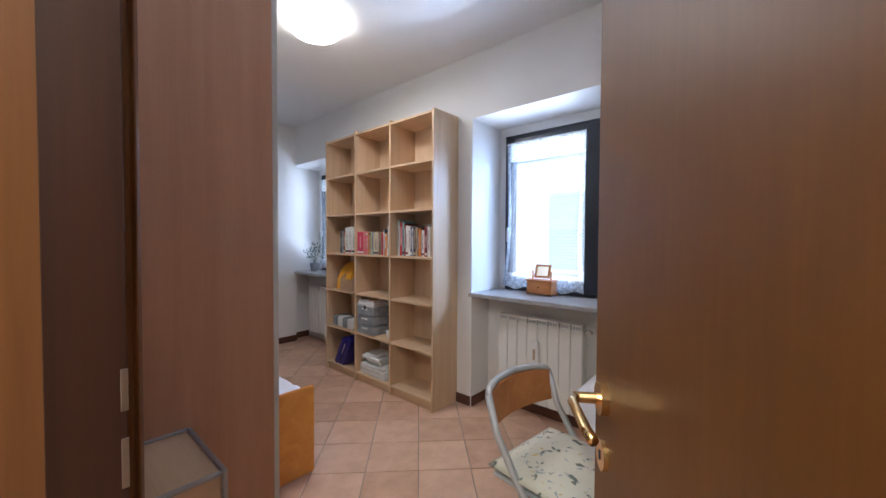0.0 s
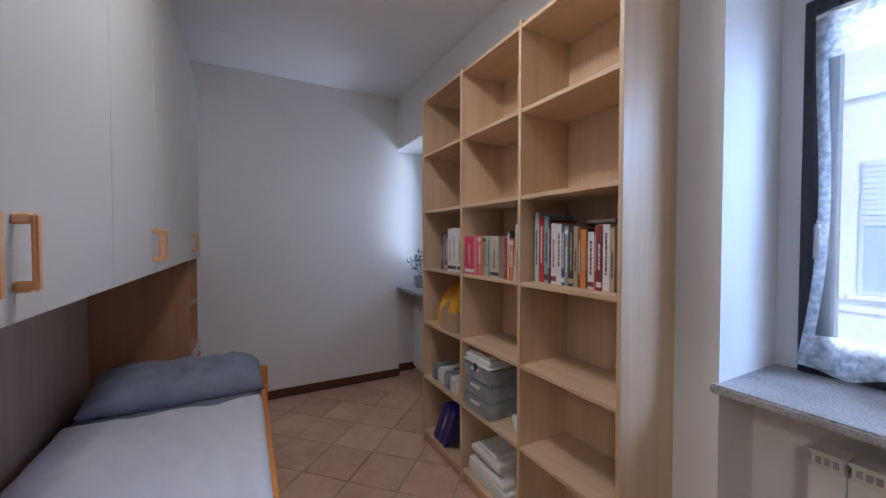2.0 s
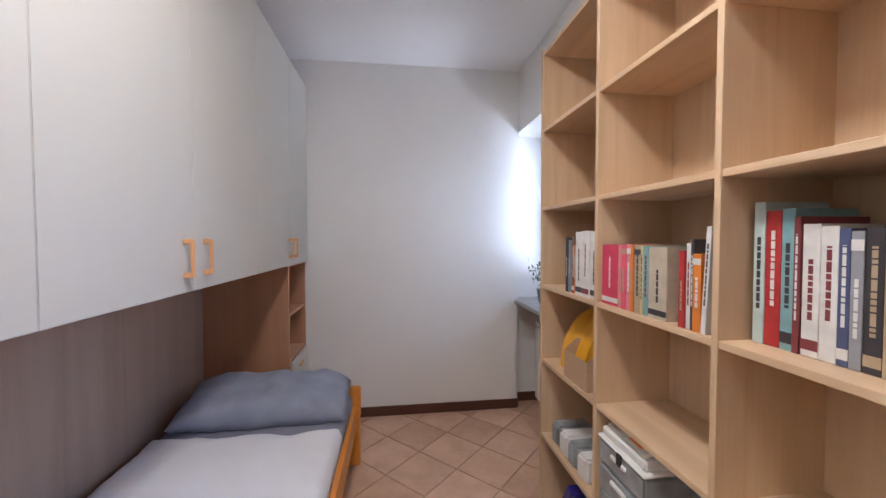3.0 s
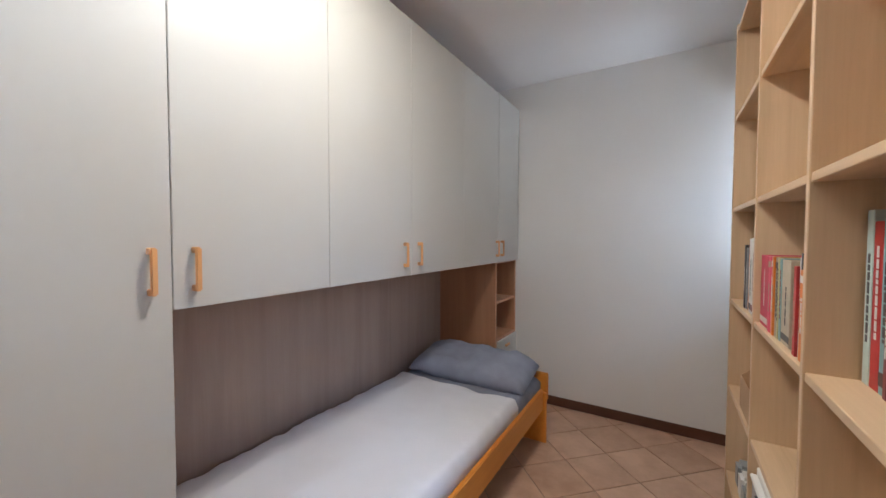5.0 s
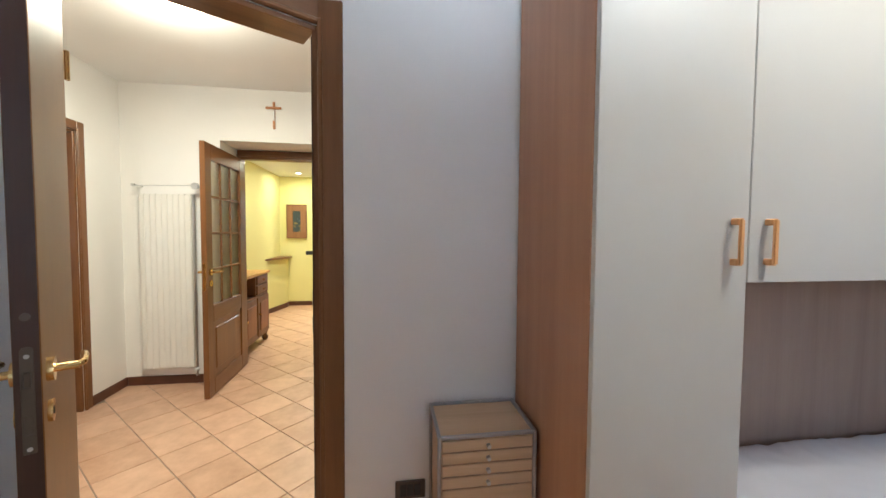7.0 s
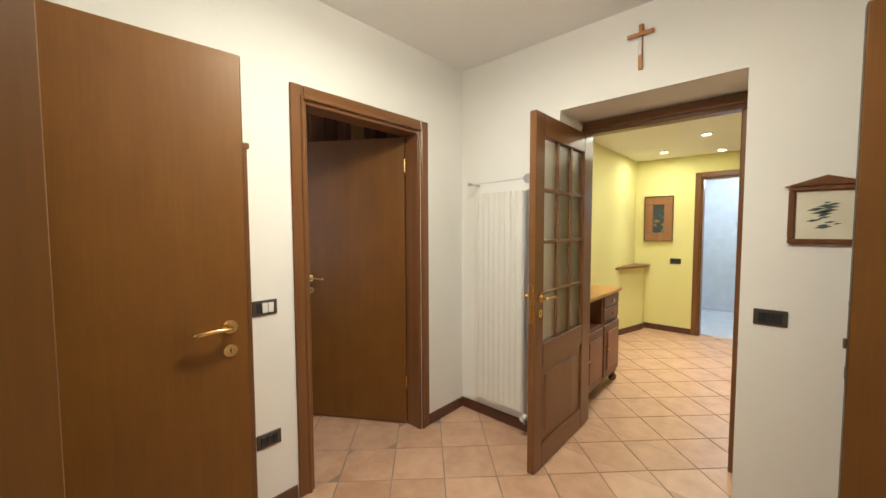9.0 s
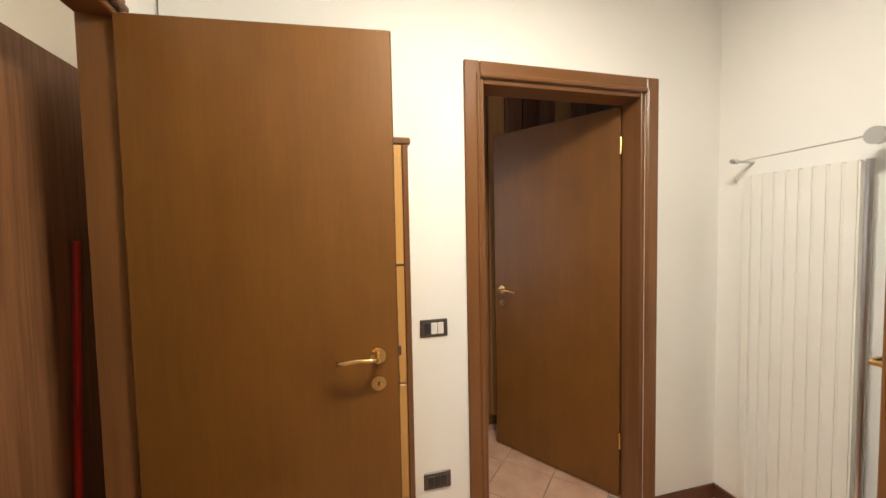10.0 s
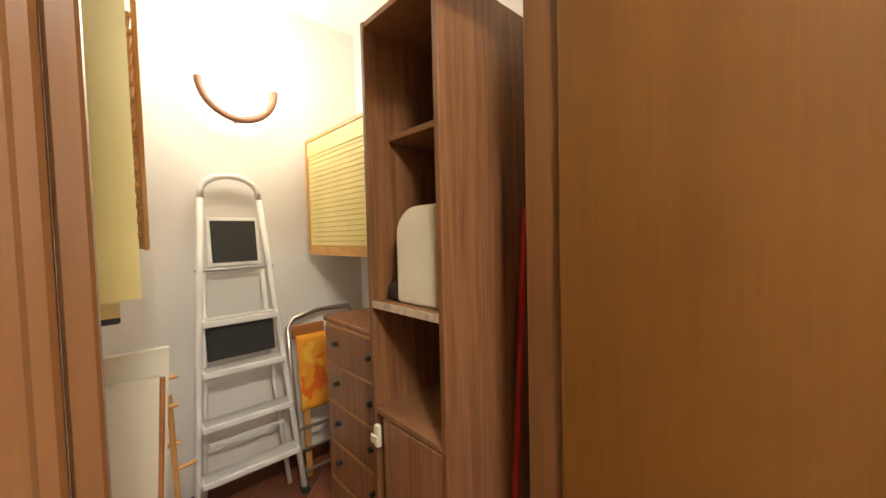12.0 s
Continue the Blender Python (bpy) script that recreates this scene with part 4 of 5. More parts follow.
def drawer_box(y0, y1, z, layers):
    t = thing("storage_box", "translucent grey plastic drawer box full of papers", "box", (2.34, (y0 + y1) / 2, z))
    h = .088
    for k in range(layers):
        d = part("drawer", box(2.215, y0, z + k * h, 2.45, y1, z + (k + 1) * h - .004, .008, seg=2), CLEARBOX, t)
        part("contents", box(2.235, y0 + .02, z + k * h + .008, 2.43, y1 - .02, z + k * h + .05 + .02 * random.random(), .01), PAPER, d)
        part("pull", box(2.204, (y0 + y1) / 2 - .04, z + k * h + .05, 2.2148, (y0 + y1) / 2 + .04, z + k * h + .066, .004), WHITE_PL, d)
    part("lid", box(2.21, y0 - .003, z + layers * h - .0038, 2.455, y1 + .003, z + layers * h + .006, .004), WHITE_PL, t)
    part("clip", box(2.203, y0 + .1, z + layers * h - .035, 2.2095, y0 + .125, z + layers * h + .006, .002), DARK, t)
    return z + layers * h + .0062


zt = drawer_box(3.075, 3.318, SMALL_Z, 3)
tray = thing("paper_tray", "white tray with loose papers on the storage box", "tray", (2.33, 3.19, zt))
part("tray", box(2.225, 3.085, zt, 2.43, 3.315, zt + .03, .006), WHITE_PL, tray)
part("paper_stack", box(2.235, 3.10, zt + .0302, 2.42, 3.30, zt + .045, .004), PAPER, tray)
part("card", box(2.24, 3.13, zt + .0452, 2.32, 3.19, zt + .052, .003), BOOK_MATS["orange"], tray)
for k, (yy, r) in enumerate(((2.925, .03), (2.99, .022))):
    single("cup", lathe([(.001, 0), (r * .8, 0), (r, .03), (r * .95, .05), (.001, .048)], (2.29 + .03 * k, yy, SMALL_Z)), WHITE_PL, "small white cup on the bookshelf", "cup", smooth=True)
for k in range(4):
    single("small_box", box(2.225 + .002 * k, 3.425 + k * .085, SMALL_Z, 2.40, 3.500 + k * .085, SMALL_Z + .10, .012, seg=2), CLEARBOX if k % 2 else WHITE_PL, "small whitish plastic box on the bookshelf", "box", "small boxes")
for k in range(3):
    t = thing("ring_binder", "dark blue ring binder leaning on the bottom shelf", "binder", (2.36, 3.44 + k * .05, .0795), group="blue binders")
    t.matrix_basis = pose(2.425, 3.585 + k * .055, .0965, 28, 0, 0)
    part("cover", box(-.13, -.02, 0, .13, .022, .30, .004), plain("blue_binder", (.025, .02, .20), .35) if k == 0 else bpy.data.materials["blue_binder"], t, local=True)
    if k == 1:
        part("label_bar", box(-.1312, -.002, .12, -.1302, .006, .24, 0), PAPER, t, local=True)
# stacked slabs standing in for crumpled plastic bags
zz = .0795
for k in range(6):
    h = .018 + .02 * random.random()
    s = random.random() * .04
    single("plastic_bag", box(2.225 + s, 2.93 + s + k * .02, zz, 2.43, 3.30 - s * 2, zz + h, .006), PAPER if k % 2 else WHITE_PL, "crumpled whitish plastic bag lying on the bottom shelf", "paper", "paper packets")
    zz += h + .0004

# ---- radiators ----
ORIGIN = Vector((.058, 0, .006))


def radiator(name, label, x, y0, y1, z0, z1, n, depth, way=-1):
    """A sectional radiator: each section a rounded column, on brackets at the wall, with a valve."""
    t = thing(name, label, "radiator", (x, (y0 + y1) / 2, z0))
    s = (y1 - y0) / n
    for k in range(n):
        a, b = y0 + k * s + .0014, y0 + (k + 1) * s - .0014
        bm = box(x, a, z0, x + depth, b, z1 - .042, .004, seg=2)
        box(x + .006, a + .006, z1 - .043, x + depth, b - .006, z1 - .010, .002, bm)
        box(x, a, z1 - .011, x + depth, b, z1, .003, bm)
        sec = part("section", bm, RAD, t)
        for j in range(3):
            u = a + .012 + j * (b - a - .024) / 3
            part("vent_slot", box(x + .0045, u + .003, z1 - .036, x + .0062, u + (b - a - .024) / 3 - .003, z1 - .016, 0), GREY_METAL, sec)
    for z in (z0 + .05, z1 - .06):
        part("header", rod((x + depth / 2, y0 + .002, z), (x + depth / 2, y1 - .002, z), .018), RAD, t)
    return t


r1 = radiator("radiator", "white sectional radiator in the niche under the sill", 2.635, 1.366, 2.025, .125, .756, 8, .08)
for z in (.71, .19):
    v = part("valve", rod((2.675, 1.366, z), (2.675, 1.315, z), .012), METAL, r1)
    part("knob", rod((2.675, 1.335, z), (2.645, 1.335, z), .018, sides=14), WHITE_PL, v)
for yy in (1.5, 1.9):
    part("bracket", box(2.71, yy, .62, 2.764, yy + .02, .64, .002), METAL, r1)
hum = thing("humidifier", "narrow white ceramic humidifier hung on the radiator", "humidifier", (2.62, 1.70, .4))
part("body", box(2.602, 1.672, .385, 2.634, 1.732, .60, .008, seg=2), WHITE_PL, hum)
part("motif", box(2.6005, 1.692, .46, 2.6025, 1.712, .54, .002), BOOK_MATS["tan"], hum)
r3 = radiator("radiator", "white sectional radiator under the far window sill", 2.635, 4.3, 4.95, .125, .735, 8, .08)
for yy in (4.45, 4.8):
    part("bracket", box(2.71, yy, .62, 2.764, yy + .02, .64, .002), METAL, r3)

ORIGIN = Vector((.055, 0, .008))
# ---- jewel chest with mirror on the sill ----
j = thing("jewel_chest", "small wooden chest with a swing mirror on the sill", "jewel box", (2.80, 1.74, .905))
part("body", box(2.755, 1.645, .925, 2.86, 1.845, 1.012, .003), BOX_WOOD, j)
part("top", box(2.745, 1.633, 1.0122, 2.868, 1.857, 1.022, .003), BOX_WOOD, j)
part("base", box(2.748, 1.637, .9152, 2.865, 1.853, .9248, .003), BOX_WOOD, j)
for yy in (1.65, 1.84):
    for xx in (2.765, 2.85):
        part("foot", lathe([(.006, 0), (.010, .004), (.006, .01)], (xx, yy, .9055), 10), BOX_WOOD, j)
dd = part("drawer", box(2.7515, 1.655, .932, 2.7548, 1.835, 1.005, .001), BOX_WOOD, j)
part("knob", rod((2.7515, 1.745, .968), (2.742, 1.745, .968), .006), BRASS, dd)
for yy in (1.665, 1.815):
    part("post", box(2.80, yy, 1.0222, 2.812, yy + .012, 1.09, .003), BOX_WOOD, j)
tilt = Matrix.Translation((2.806, 0, 1.036)) @ Matrix.Rotation(radians(17), 4, "Y") @ Matrix.Translation((-2.806, 0, -1.036))
mf = bmesh.new()
for a in ((1.683, 1.70, 1.035, 1.14), (1.792, 1.809, 1.035, 1.14), (1.70, 1.792, 1.035, 1.05), (1.70, 1.792, 1.125, 1.14)):
    box(2.80, a[0], a[2], 2.812, a[1], a[3], .002, mf)
mf.transform(tilt)
m = part("mirror_frame", mf, BOX_WOOD, j)
glass = box(2.803, 1.70, 1.05, 2.809, 1.792, 1.125, 0)
glass.transform(tilt)
part("mirror", glass, MIRROR, m, "small mirror glass")

# plant on the far sill
pl = thing("potted_plant", "small potted plant on the far window sill", "plant", (2.68, 4.88, .905))
part("pot", lathe([(.04, 0), (.055, .10), (.06, .11), (.052, .108), (.04, .02)], (2.68, 4.88, .9055)), BOOK_MATS["grey"], pl, smooth=True)
LEAF = plain("leaf_green", (.05, .085, .05), .5, wear=.3, size=20)
lv = bmesh.new()
for k in range(90):
    a, e, r = random.random() * math.tau, random.random() * 1.4, .06 + .1 * random.random()
    c = Vector((2.68 + r * math.cos(a) * math.cos(e), 4.88 + r * math.sin(a) * math.cos(e), 1.03 + .15 * random.random() + r * math.sin(e)))
    q = Euler((random.random() * 3, random.random() * 3, a)).to_matrix()
    vs = [lv.verts.new(c + q @ Vector(o)) for o in ((-.02, 0, 0), (0, .008, .003), (.02, 0, 0), (0, -.008, .003))]
    lv.faces.new(vs)
part("foliage", lv, LEAF, pl)
st = bmesh.new()
for k in range(7):
    a = k * .9
    tube([(2.68, 4.88, 1.0), (2.68 + .03 * math.cos(a), 4.88 + .03 * math.sin(a), 1.08), (2.68 + .08 * math.cos(a), 4.88 + .08 * math.sin(a), 1.18)], .002, st, 5)
part("stem", st, LEAF, pl)

# ---- desk corner ----
ORIGIN = Vector((.058, 0, 0))
desk = thing("desk", "pale laminate desk with a rounded free end", "desk", (2.0, .6, 0))
end = [(2.615, .255), (1.27, .255)]
for i in range(1, 9):
    a = -math.pi / 2 - i / 8 * math.pi / 2
    end.append((1.27 + .27 * math.cos(a), .525 + .27 * math.sin(a)))
for i in range(1, 6):
    a = math.pi - i / 5 * math.pi / 3
    end.append((1.10 + .10 * math.cos(a), .62 + .10 * math.sin(a)))
for i in range(1, 13):
    u = i / 12
    end.append((1.05 + .55 * u, .707 + .292 * (3 * u * u - 2 * u ** 3) * .75 + .292 * u * .25))
end += [(1.75, 1.003), (2.10, 1.003), (2.50, 1.03), (2.615, 1.04)]
part("tabletop", prism(end, .7445, .75), DESK, desk)
part("edge_band", prism(end, .722, .7442), WARD_SIDE, desk, "pear wood edge")
for x, y in ((1.55, .75), (1.55, .40), (2.45, .95)):
    part("leg", rod((x, y, .001), (x, y, .7218), .025, sides=16), METAL, desk)

cab = thing("wall_cabinet", "orange-fronted wall cabinet above the desk", "cabinet", (2.45, .45, 1.74))
part("body", box(2.33, .256, 1.745, 2.618, .655, 2.16, .002), WHITE_LAM, cab)
bm = prism([(.256, 1.738), (.692, 1.738), (.628, 2.165), (.256, 2.165)], 2.308, 2.3295)
bm.transform(Matrix(((0, 0, 1, 0), (1, 0, 0, 0), (0, 1, 0, 0), (0, 0, 0, 1))))
fd = part("door", bm, ORANGE_LAM, cab, "orange laminate door")
part("handle", box(2.288, .36, 1.772, 2.3078, .575, 1.79, .004), METAL, fd, "steel bar handle")
sh = thing("wall_shelf", "orange wedge-edged wall shelf above the desk", "shelf", (2.45, .4, 1.24))
bm = bmesh.new()
A = [bm.verts.new(c) for c in ((2.618, .69, 1.318), (2.31, .535, 1.318), (2.31, .256, 1.318), (2.618, .256, 1.318), (2.618, .69, 1.304), (2.31, .535, 1.24), (2.31, .256, 1.24), (2.618, .256, 1.304))]
for q in ((0, 1, 2, 3), (7, 6, 5, 4), (0, 4, 5, 1), (1, 5, 6, 2), (2, 6, 7, 3), (3, 7, 4, 0)):
    bm.faces.new([A[i] for i in q])
bmesh.ops.recalc_face_normals(bm, faces=bm.faces[:])
part("board", bm, WHITE_LAM, sh)
part("front_edge", box(2.295, .256, 1.238, 2.3098, .537, 1.32, .003), ORANGE_LAM, sh, "orange front edge")
BLUEB = plain("blue_box_card", (.05, .09, .28), .5)
for k, (y0, y1, h) in enumerate(((.40, .505, .19), (.31, .395, .23), (.26, .308, .20))):
    single("small_box", box(2.38, y0, 1.3185, 2.52, y1, 1.3185 + h, .004), (BLUEB, BOOK_MATS["grey"], BLUEB)[k], "small blue card box on the wall shelf", "box")

tr = thing("letter_tray", "black metal two-tier letter tray on the desk", "letter tray", (2.38, .55, .75))
for k, z in enumerate((.80, .93)):
    tb = bmesh.new()
    box(2.24, .34, z, 2.52, .775, z + .003, 0, tb)
    for a in ((2.24, .34, 2.244, .775), (2.516, .34, 2.52, .775), (2.2442, .34, 2.5158, .344), (2.2442, .771, 2.5158, .775)):
        box(a[0], a[1], z + .003, a[2], a[3], z + .014, 0, tb)
    for q in ((2.242, .342), (2.518, .342), (2.242, .773), (2.518, .773)):
        rod((*q, z + .012), (*q, z + .046), .003, tb, 6)
    for a, b in (((2.242, .342), (2.518, .342)), ((2.242, .773), (2.518, .773)), ((2.242, .342), (2.242, .773)), ((2.518, .342), (2.518, .773))):
        rod((*a, z + .044), (*b, z + .044), .0035, tb, 6)
    tt = part("tray", tb, DARK, tr)
    part("paper_stack", box(2.255, .36, z + .0032, 2.50, .755, z + .034, .003), PAPER, tt)
for xx in (2.27, 2.49):
    part("arch", tube([(xx, .42, .752), (xx, .415, .90), (xx, .44, 1.0), (xx, .52, 1.045), (xx, .60, 1.0), (xx, .625, .90), (xx, .62, .752)], .0045), DARK, tr, smooth=True)
toy = thing("pencil_case", "grey lilac soft pencil case with a cord on the letter tray", "pencil case", (2.4, .6, .96))
bm = cushion(-.065, -.045, 0, .065, .045, .06, .5, 14, .03)
bm.transform(pose(2.40, .63, .962, 0, 0, 30))
part("case", bm, plain("lilac_cloth", (.15, .12, .15), .9, wear=.4, size=30), toy, smooth=True)
bm = cushion(-.04, -.03, 0, .04, .03, .04, .5, 10, .03)
bm.transform(pose(2.41, .65, 1.006, 10, 14, -20))
part("flap", bm, plain("dark_grey_cloth", (.07, .065, .08), .9), toy, "dark grey flap", smooth=True)
part("cord", tube([(2.37, .60, 1.0), (2.35, .56, 1.035), (2.35, .50, 1.04), (2.36, .45, 1.015), (2.37, .42, .975)], .003), DARK, toy, smooth=True)

# ---- folding chair at the desk ----
ORIGIN = Vector((.072, -.018, 0))
ch = thing("folding_chair", "steel folding chair with wooden backrest and flowered cushion", "chair", (1.52, 1.04, 0), -7.5)


def chair_frame():
    for x in (-.205, .205):
        part("back_post", tube([(x * .98, -.20, .002), (x, .02, .40), (x * 1.01, .16, .60), (x * 1.0, .205, .735)], .014), SILVER, ch, local=True, smooth=True)
        part("front_leg", tube([(x * .9, .24, .002), (x * .9, .05, .30), (x * .9, -.17, .445)], .0105), SILVER, ch, local=True, smooth=True)
    part("stretcher", rod((-.185, -.165, .10), (.185, -.165, .10), .008), SILVER, ch, local=True)
    part("stretcher", rod((-.18, .20, .10), (.18, .20, .10), .008), SILVER, ch, local=True)
    bm = bmesh.new()
    n = 12
    cols = []
    for i in range(n + 1):
        u = i / n * 2 - 1
        x = u * .195
        bow = .035 * (1 - u * u)
        top = .745 + .012 * (1 - u * u)
        cols.append([bm.verts.new((x, .185 + bow + dy, z)) for dy, z in ((-.006, .615), (.010, .615), (.026, top), (.010, top))])
    for a, b in zip(cols, cols[1:]):
        for k in range(4):
            bm.faces.new((a[k], a[(k + 1) % 4], b[(k + 1) % 4], b[k]))
    bm.faces.new(cols[0])
    bm.faces.new(cols[-1])
    bmesh.ops.recalc_face_normals(bm, faces=bm.faces[:])
    part("backrest", bm, BOX_WOOD, ch, "brown bent-wood backrest", local=True)
    part("top_rail", tube([(-.205, .204, .733), (-.19, .214, .752), (-.12, .237, .764), (0, .252, .770), (.12, .237, .764), (.19, .214, .752), (.205, .204, .733)], .014), SILVER, ch, local=True, smooth=True)
    part("seat", box(-.20, -.20, .425, .20, .19, .445, .01, seg=2), SILVER, ch, local=True)


chair_frame()
cu = thing("seat_cushion", "cream cushion with grey and yellow flowers on the chair", "cushion", (1.52, 1.04, .446), -7.5)
part("cushion", cushion(-.215, -.225, 0, .215, .20, .05, .3, 14, .012), FLOWER, cu, local=True, smooth=True)


# ---- ceiling lamps ----
ORIGIN = Vector((0, 0, 0))
def dome(name, label, at, r, glass, drop=.10):
    t = thing(name, label, "lamp", at)
    part("base", rod((at[0], at[1], at[2] - .022), (at[0], at[1], at[2] - .001), r * .8, sides=32), WHITE_PL, t)
    g = part("shade", lathe([(r * .97, -.02), (r, -.035), (r * .9, -.06), (r * .6, -drop * .85), (r * .25, -drop * .98), (.001, -drop)], at, 40), glass, t, "lit glass shade", smooth=True)
    g.visible_shadow = False
    return t


LX, LY = 1.53, 2.72
bl = thing("ceiling_lamp", "shallow glass dish ceiling lamp on steel clips, lit", "lamp", (LX, LY, BED_TOP))
part("base", rod((LX, LY, BED_TOP - .03), (LX, LY, BED_TOP - .001), .05, sides=24), WHITE_PL, bl)
part("dish", lathe([(.16, -.070), (.165, -.074), (.15, -.088), (.11, -.106), (.05, -.115), (.001, -.117), (.001, -.112), (.05, -.110), (.11, -.100), (.146, -.083), (.158, -.070)], (LX, LY, BED_TOP), 40), LAMPGLASS_B, bl, "lit glass dish", smooth=True)
for k in range(3):
    a = .3 + k * math.tau / 3
    ca, sa = math.cos(a), math.sin(a)
    part("clip", rod((LX + .04 * ca, LY + .04 * sa, BED_TOP - .012), (LX + .164 * ca, LY + .164 * sa, BED_TOP - .074), .004, sides=8), METAL, bl, "thin steel clip")
dome("ceiling_lamp", "round opal hall ceiling lamp, lit", (-.45, .19, HALL_TOP), .20, LAMPGLASS)
# the last of these four is added out of view
for k, (lx, ly) in enumerate(((-4.15, .39), (-4.90, -.135), (-5.2, .42), (-3.3, .3))):
    t = thing("recessed_spot", "small round recessed ceiling spot, lit", "lamp", (lx, ly, YELLOW_TOP), group="ceiling spots")
    part("ring", lathe([(.04, -.001), (.055, -.001), (.053, -.008), (.042, -.010)], (lx, ly, YELLOW_TOP), 24), METAL, t)
    part("bulb", rod((lx, ly, YELLOW_TOP - .0135), (lx, ly, YELLOW_TOP - .0102), .038, sides=20), SPOTGLASS, t)

# ---- hall ----
ORIGIN = Vector((-.012, .010, 0))
t = thing("crucifix", "small plain wooden cross hung high on the wall", "cross", (-1.80, .35, 2.43))
part("upright", box(-1.817, .339, 2.315, -1.803, .361, 2.56, .004), BOX_WOOD, t)
part("crossbar", box(-1.8025, .282, 2.492, -1.795, .418, 2.514, .004), BOX_WOOD, t)
part("emblem", box(-1.8025, .341, 2.39, -1.797, .359, 2.49, .004), METAL, t)

t = thing("picture", "walnut-framed botanical print with a pedimented top", "picture", (-1.81, 1.09, 1.5))
y0, y1, z0, z1 = .972, 1.208, 1.372, 1.625
for a in ((y0, z0, y1, z0 + .022), (y0, z1 - .022, y1, z1), (y0, z0 + .022, y0 + .022, z1 - .022), (y1 - .022, z0 + .022, y1, z1 - .022)):
    part("frame", box(-1.8175, a[0], a[1], -1.797, a[2], a[3], .004), OLDWOOD, t)
bm = prism([(y0 - .014, z1), (y1 + .014, z1), ((y0 + y1) / 2, z1 + .042)], -1.8175, -1.792)
bm.transform(Matrix(((0, 0, 1, 0), (1, 0, 0, 0), (0, 1, 0, 0), (0, 0, 0, 1))))
part("pediment", bm, OLDWOOD, t)
pr = part("print", box(-1.8175, y0 + .022, z0 + .022, -1.810, y1 - .022, z1 - .022, 0), plain("print_paper", (.70, .66, .54), .8), t)
bm = bmesh.new()
for k in range(16):
    yy, zz_ = 1.09 + .05 * (random.random() - .5) + .02 * math.sin(k), 1.445 + k * .007
    r_ = .012 + .02 * random.random()
    q = [bm.verts.new(( -1.8094, yy + dy * r_, zz_ + dz * r_ * .45)) for dy, dz in ((-1, -.3), (0, -.5), (1, .3), (0, .6))]
    bm.faces.new(q)
part("sprig", bm, plain("ink_green", (.10, .13, .11), .8), pr)

switch_plate("x", -1.818, .928, 1.025, 1)
switch_plate("y", -.92, -.275, 1.059, 1, white=True)
switch_plate("y", -.92, -.278, .39, 1)

t = thing("radiator", "tall white column radiator on the hall wall", "radiator", (-1.76, -.53, .16))
n = 9
for k in range(n):
    yy = -.735 + k * .0455
    part("column", box(-1.762, yy, .17, -1.728, yy + .0445, 1.70, .006, seg=2), RAD, t)
part("back_plate", box(-1.7725, -.735, .175, -1.7622, -.329, 1.695, .002), RAD, t)
for z in (.20, 1.66):
    part("header", rod((-1.75, -.735, z), (-1.75, -.33, z), .016), RAD, t)
for yy in (-.68, -.40):
    part("bracket", box(-1.8175, yy, 1.60, -1.7725, yy + .02, 1.62, .002), METAL, t)
part("pipe", rod((-1.75, -.31, .09), (-1.75, -.31, 1.70), .011), METAL, t)
part("valve", rod((-1.75, -.30, .15), (-1.69, -.30, .15), .017), WHITE_PL, t)
t = thing("towel_rail", "thin towel rail on brackets above the tall radiator", "towel rail", (-1.75, -.5, 1.78))
part("rod", rod((-1.70, -.75, 1.765), (-1.70, -.27, 1.775), .003), METAL, t)
for yy, r_ in ((-.752, .012), (-.27, .03)):
    part("bracket", rod((-1.8175, yy, 1.77), (-1.69, yy, 1.77), r_ * .6), METAL, t)
    part("rosette", rod((-1.715, yy, 1.77), (-1.685, yy, 1.77), r_, sides=16), METAL, t)

t = thing("shoe_cabinet", "tall shallow honey oak shoe cabinet behind the open door", "cabinet", (.16, -.83, 0))
part("body", box(-.150, -.919, .001, .50, -.755, 1.785, .003), OAK, t)
part("top", box(-.162, -.919, 1.7852, .51, -.735, 1.81, .004), CASING_X, t, "dark walnut top board")
part("edge_strip", box(-.152, -.7548, .001, -.130, -.738, 1.785, .003), CASING, t)
for k in range(4):
    part("flap", box(-.129, -.7548, .03 + k * .44, .49, -.741, .464 + k * .44, .003), OAK, t)

# dark bedroom beyond the ajar door
t = thing("wardrobe", "striped brown wooden wardrobe in the unlit room", "wardrobe", (-.6, -2.2, 0))
part("body", box(-1.9, -2.49, .001, .3, -1.95, 2.50, .004), STORE_WOOD, t)
for k in range(16):
    part("board", box(-1.88 + k * .136, -1.949, .08, -1.752 + k * .136, -1.93 + .006 * (k % 3), 2.49, .006), (OLDWOOD, STORE_WOOD, OAK, STORE_WOOD)[k % 4], t)
part("cornice", box(-1.92, -2.49, 2.501, .32, -1.90, 2.57, .01), OLDWOOD, t)

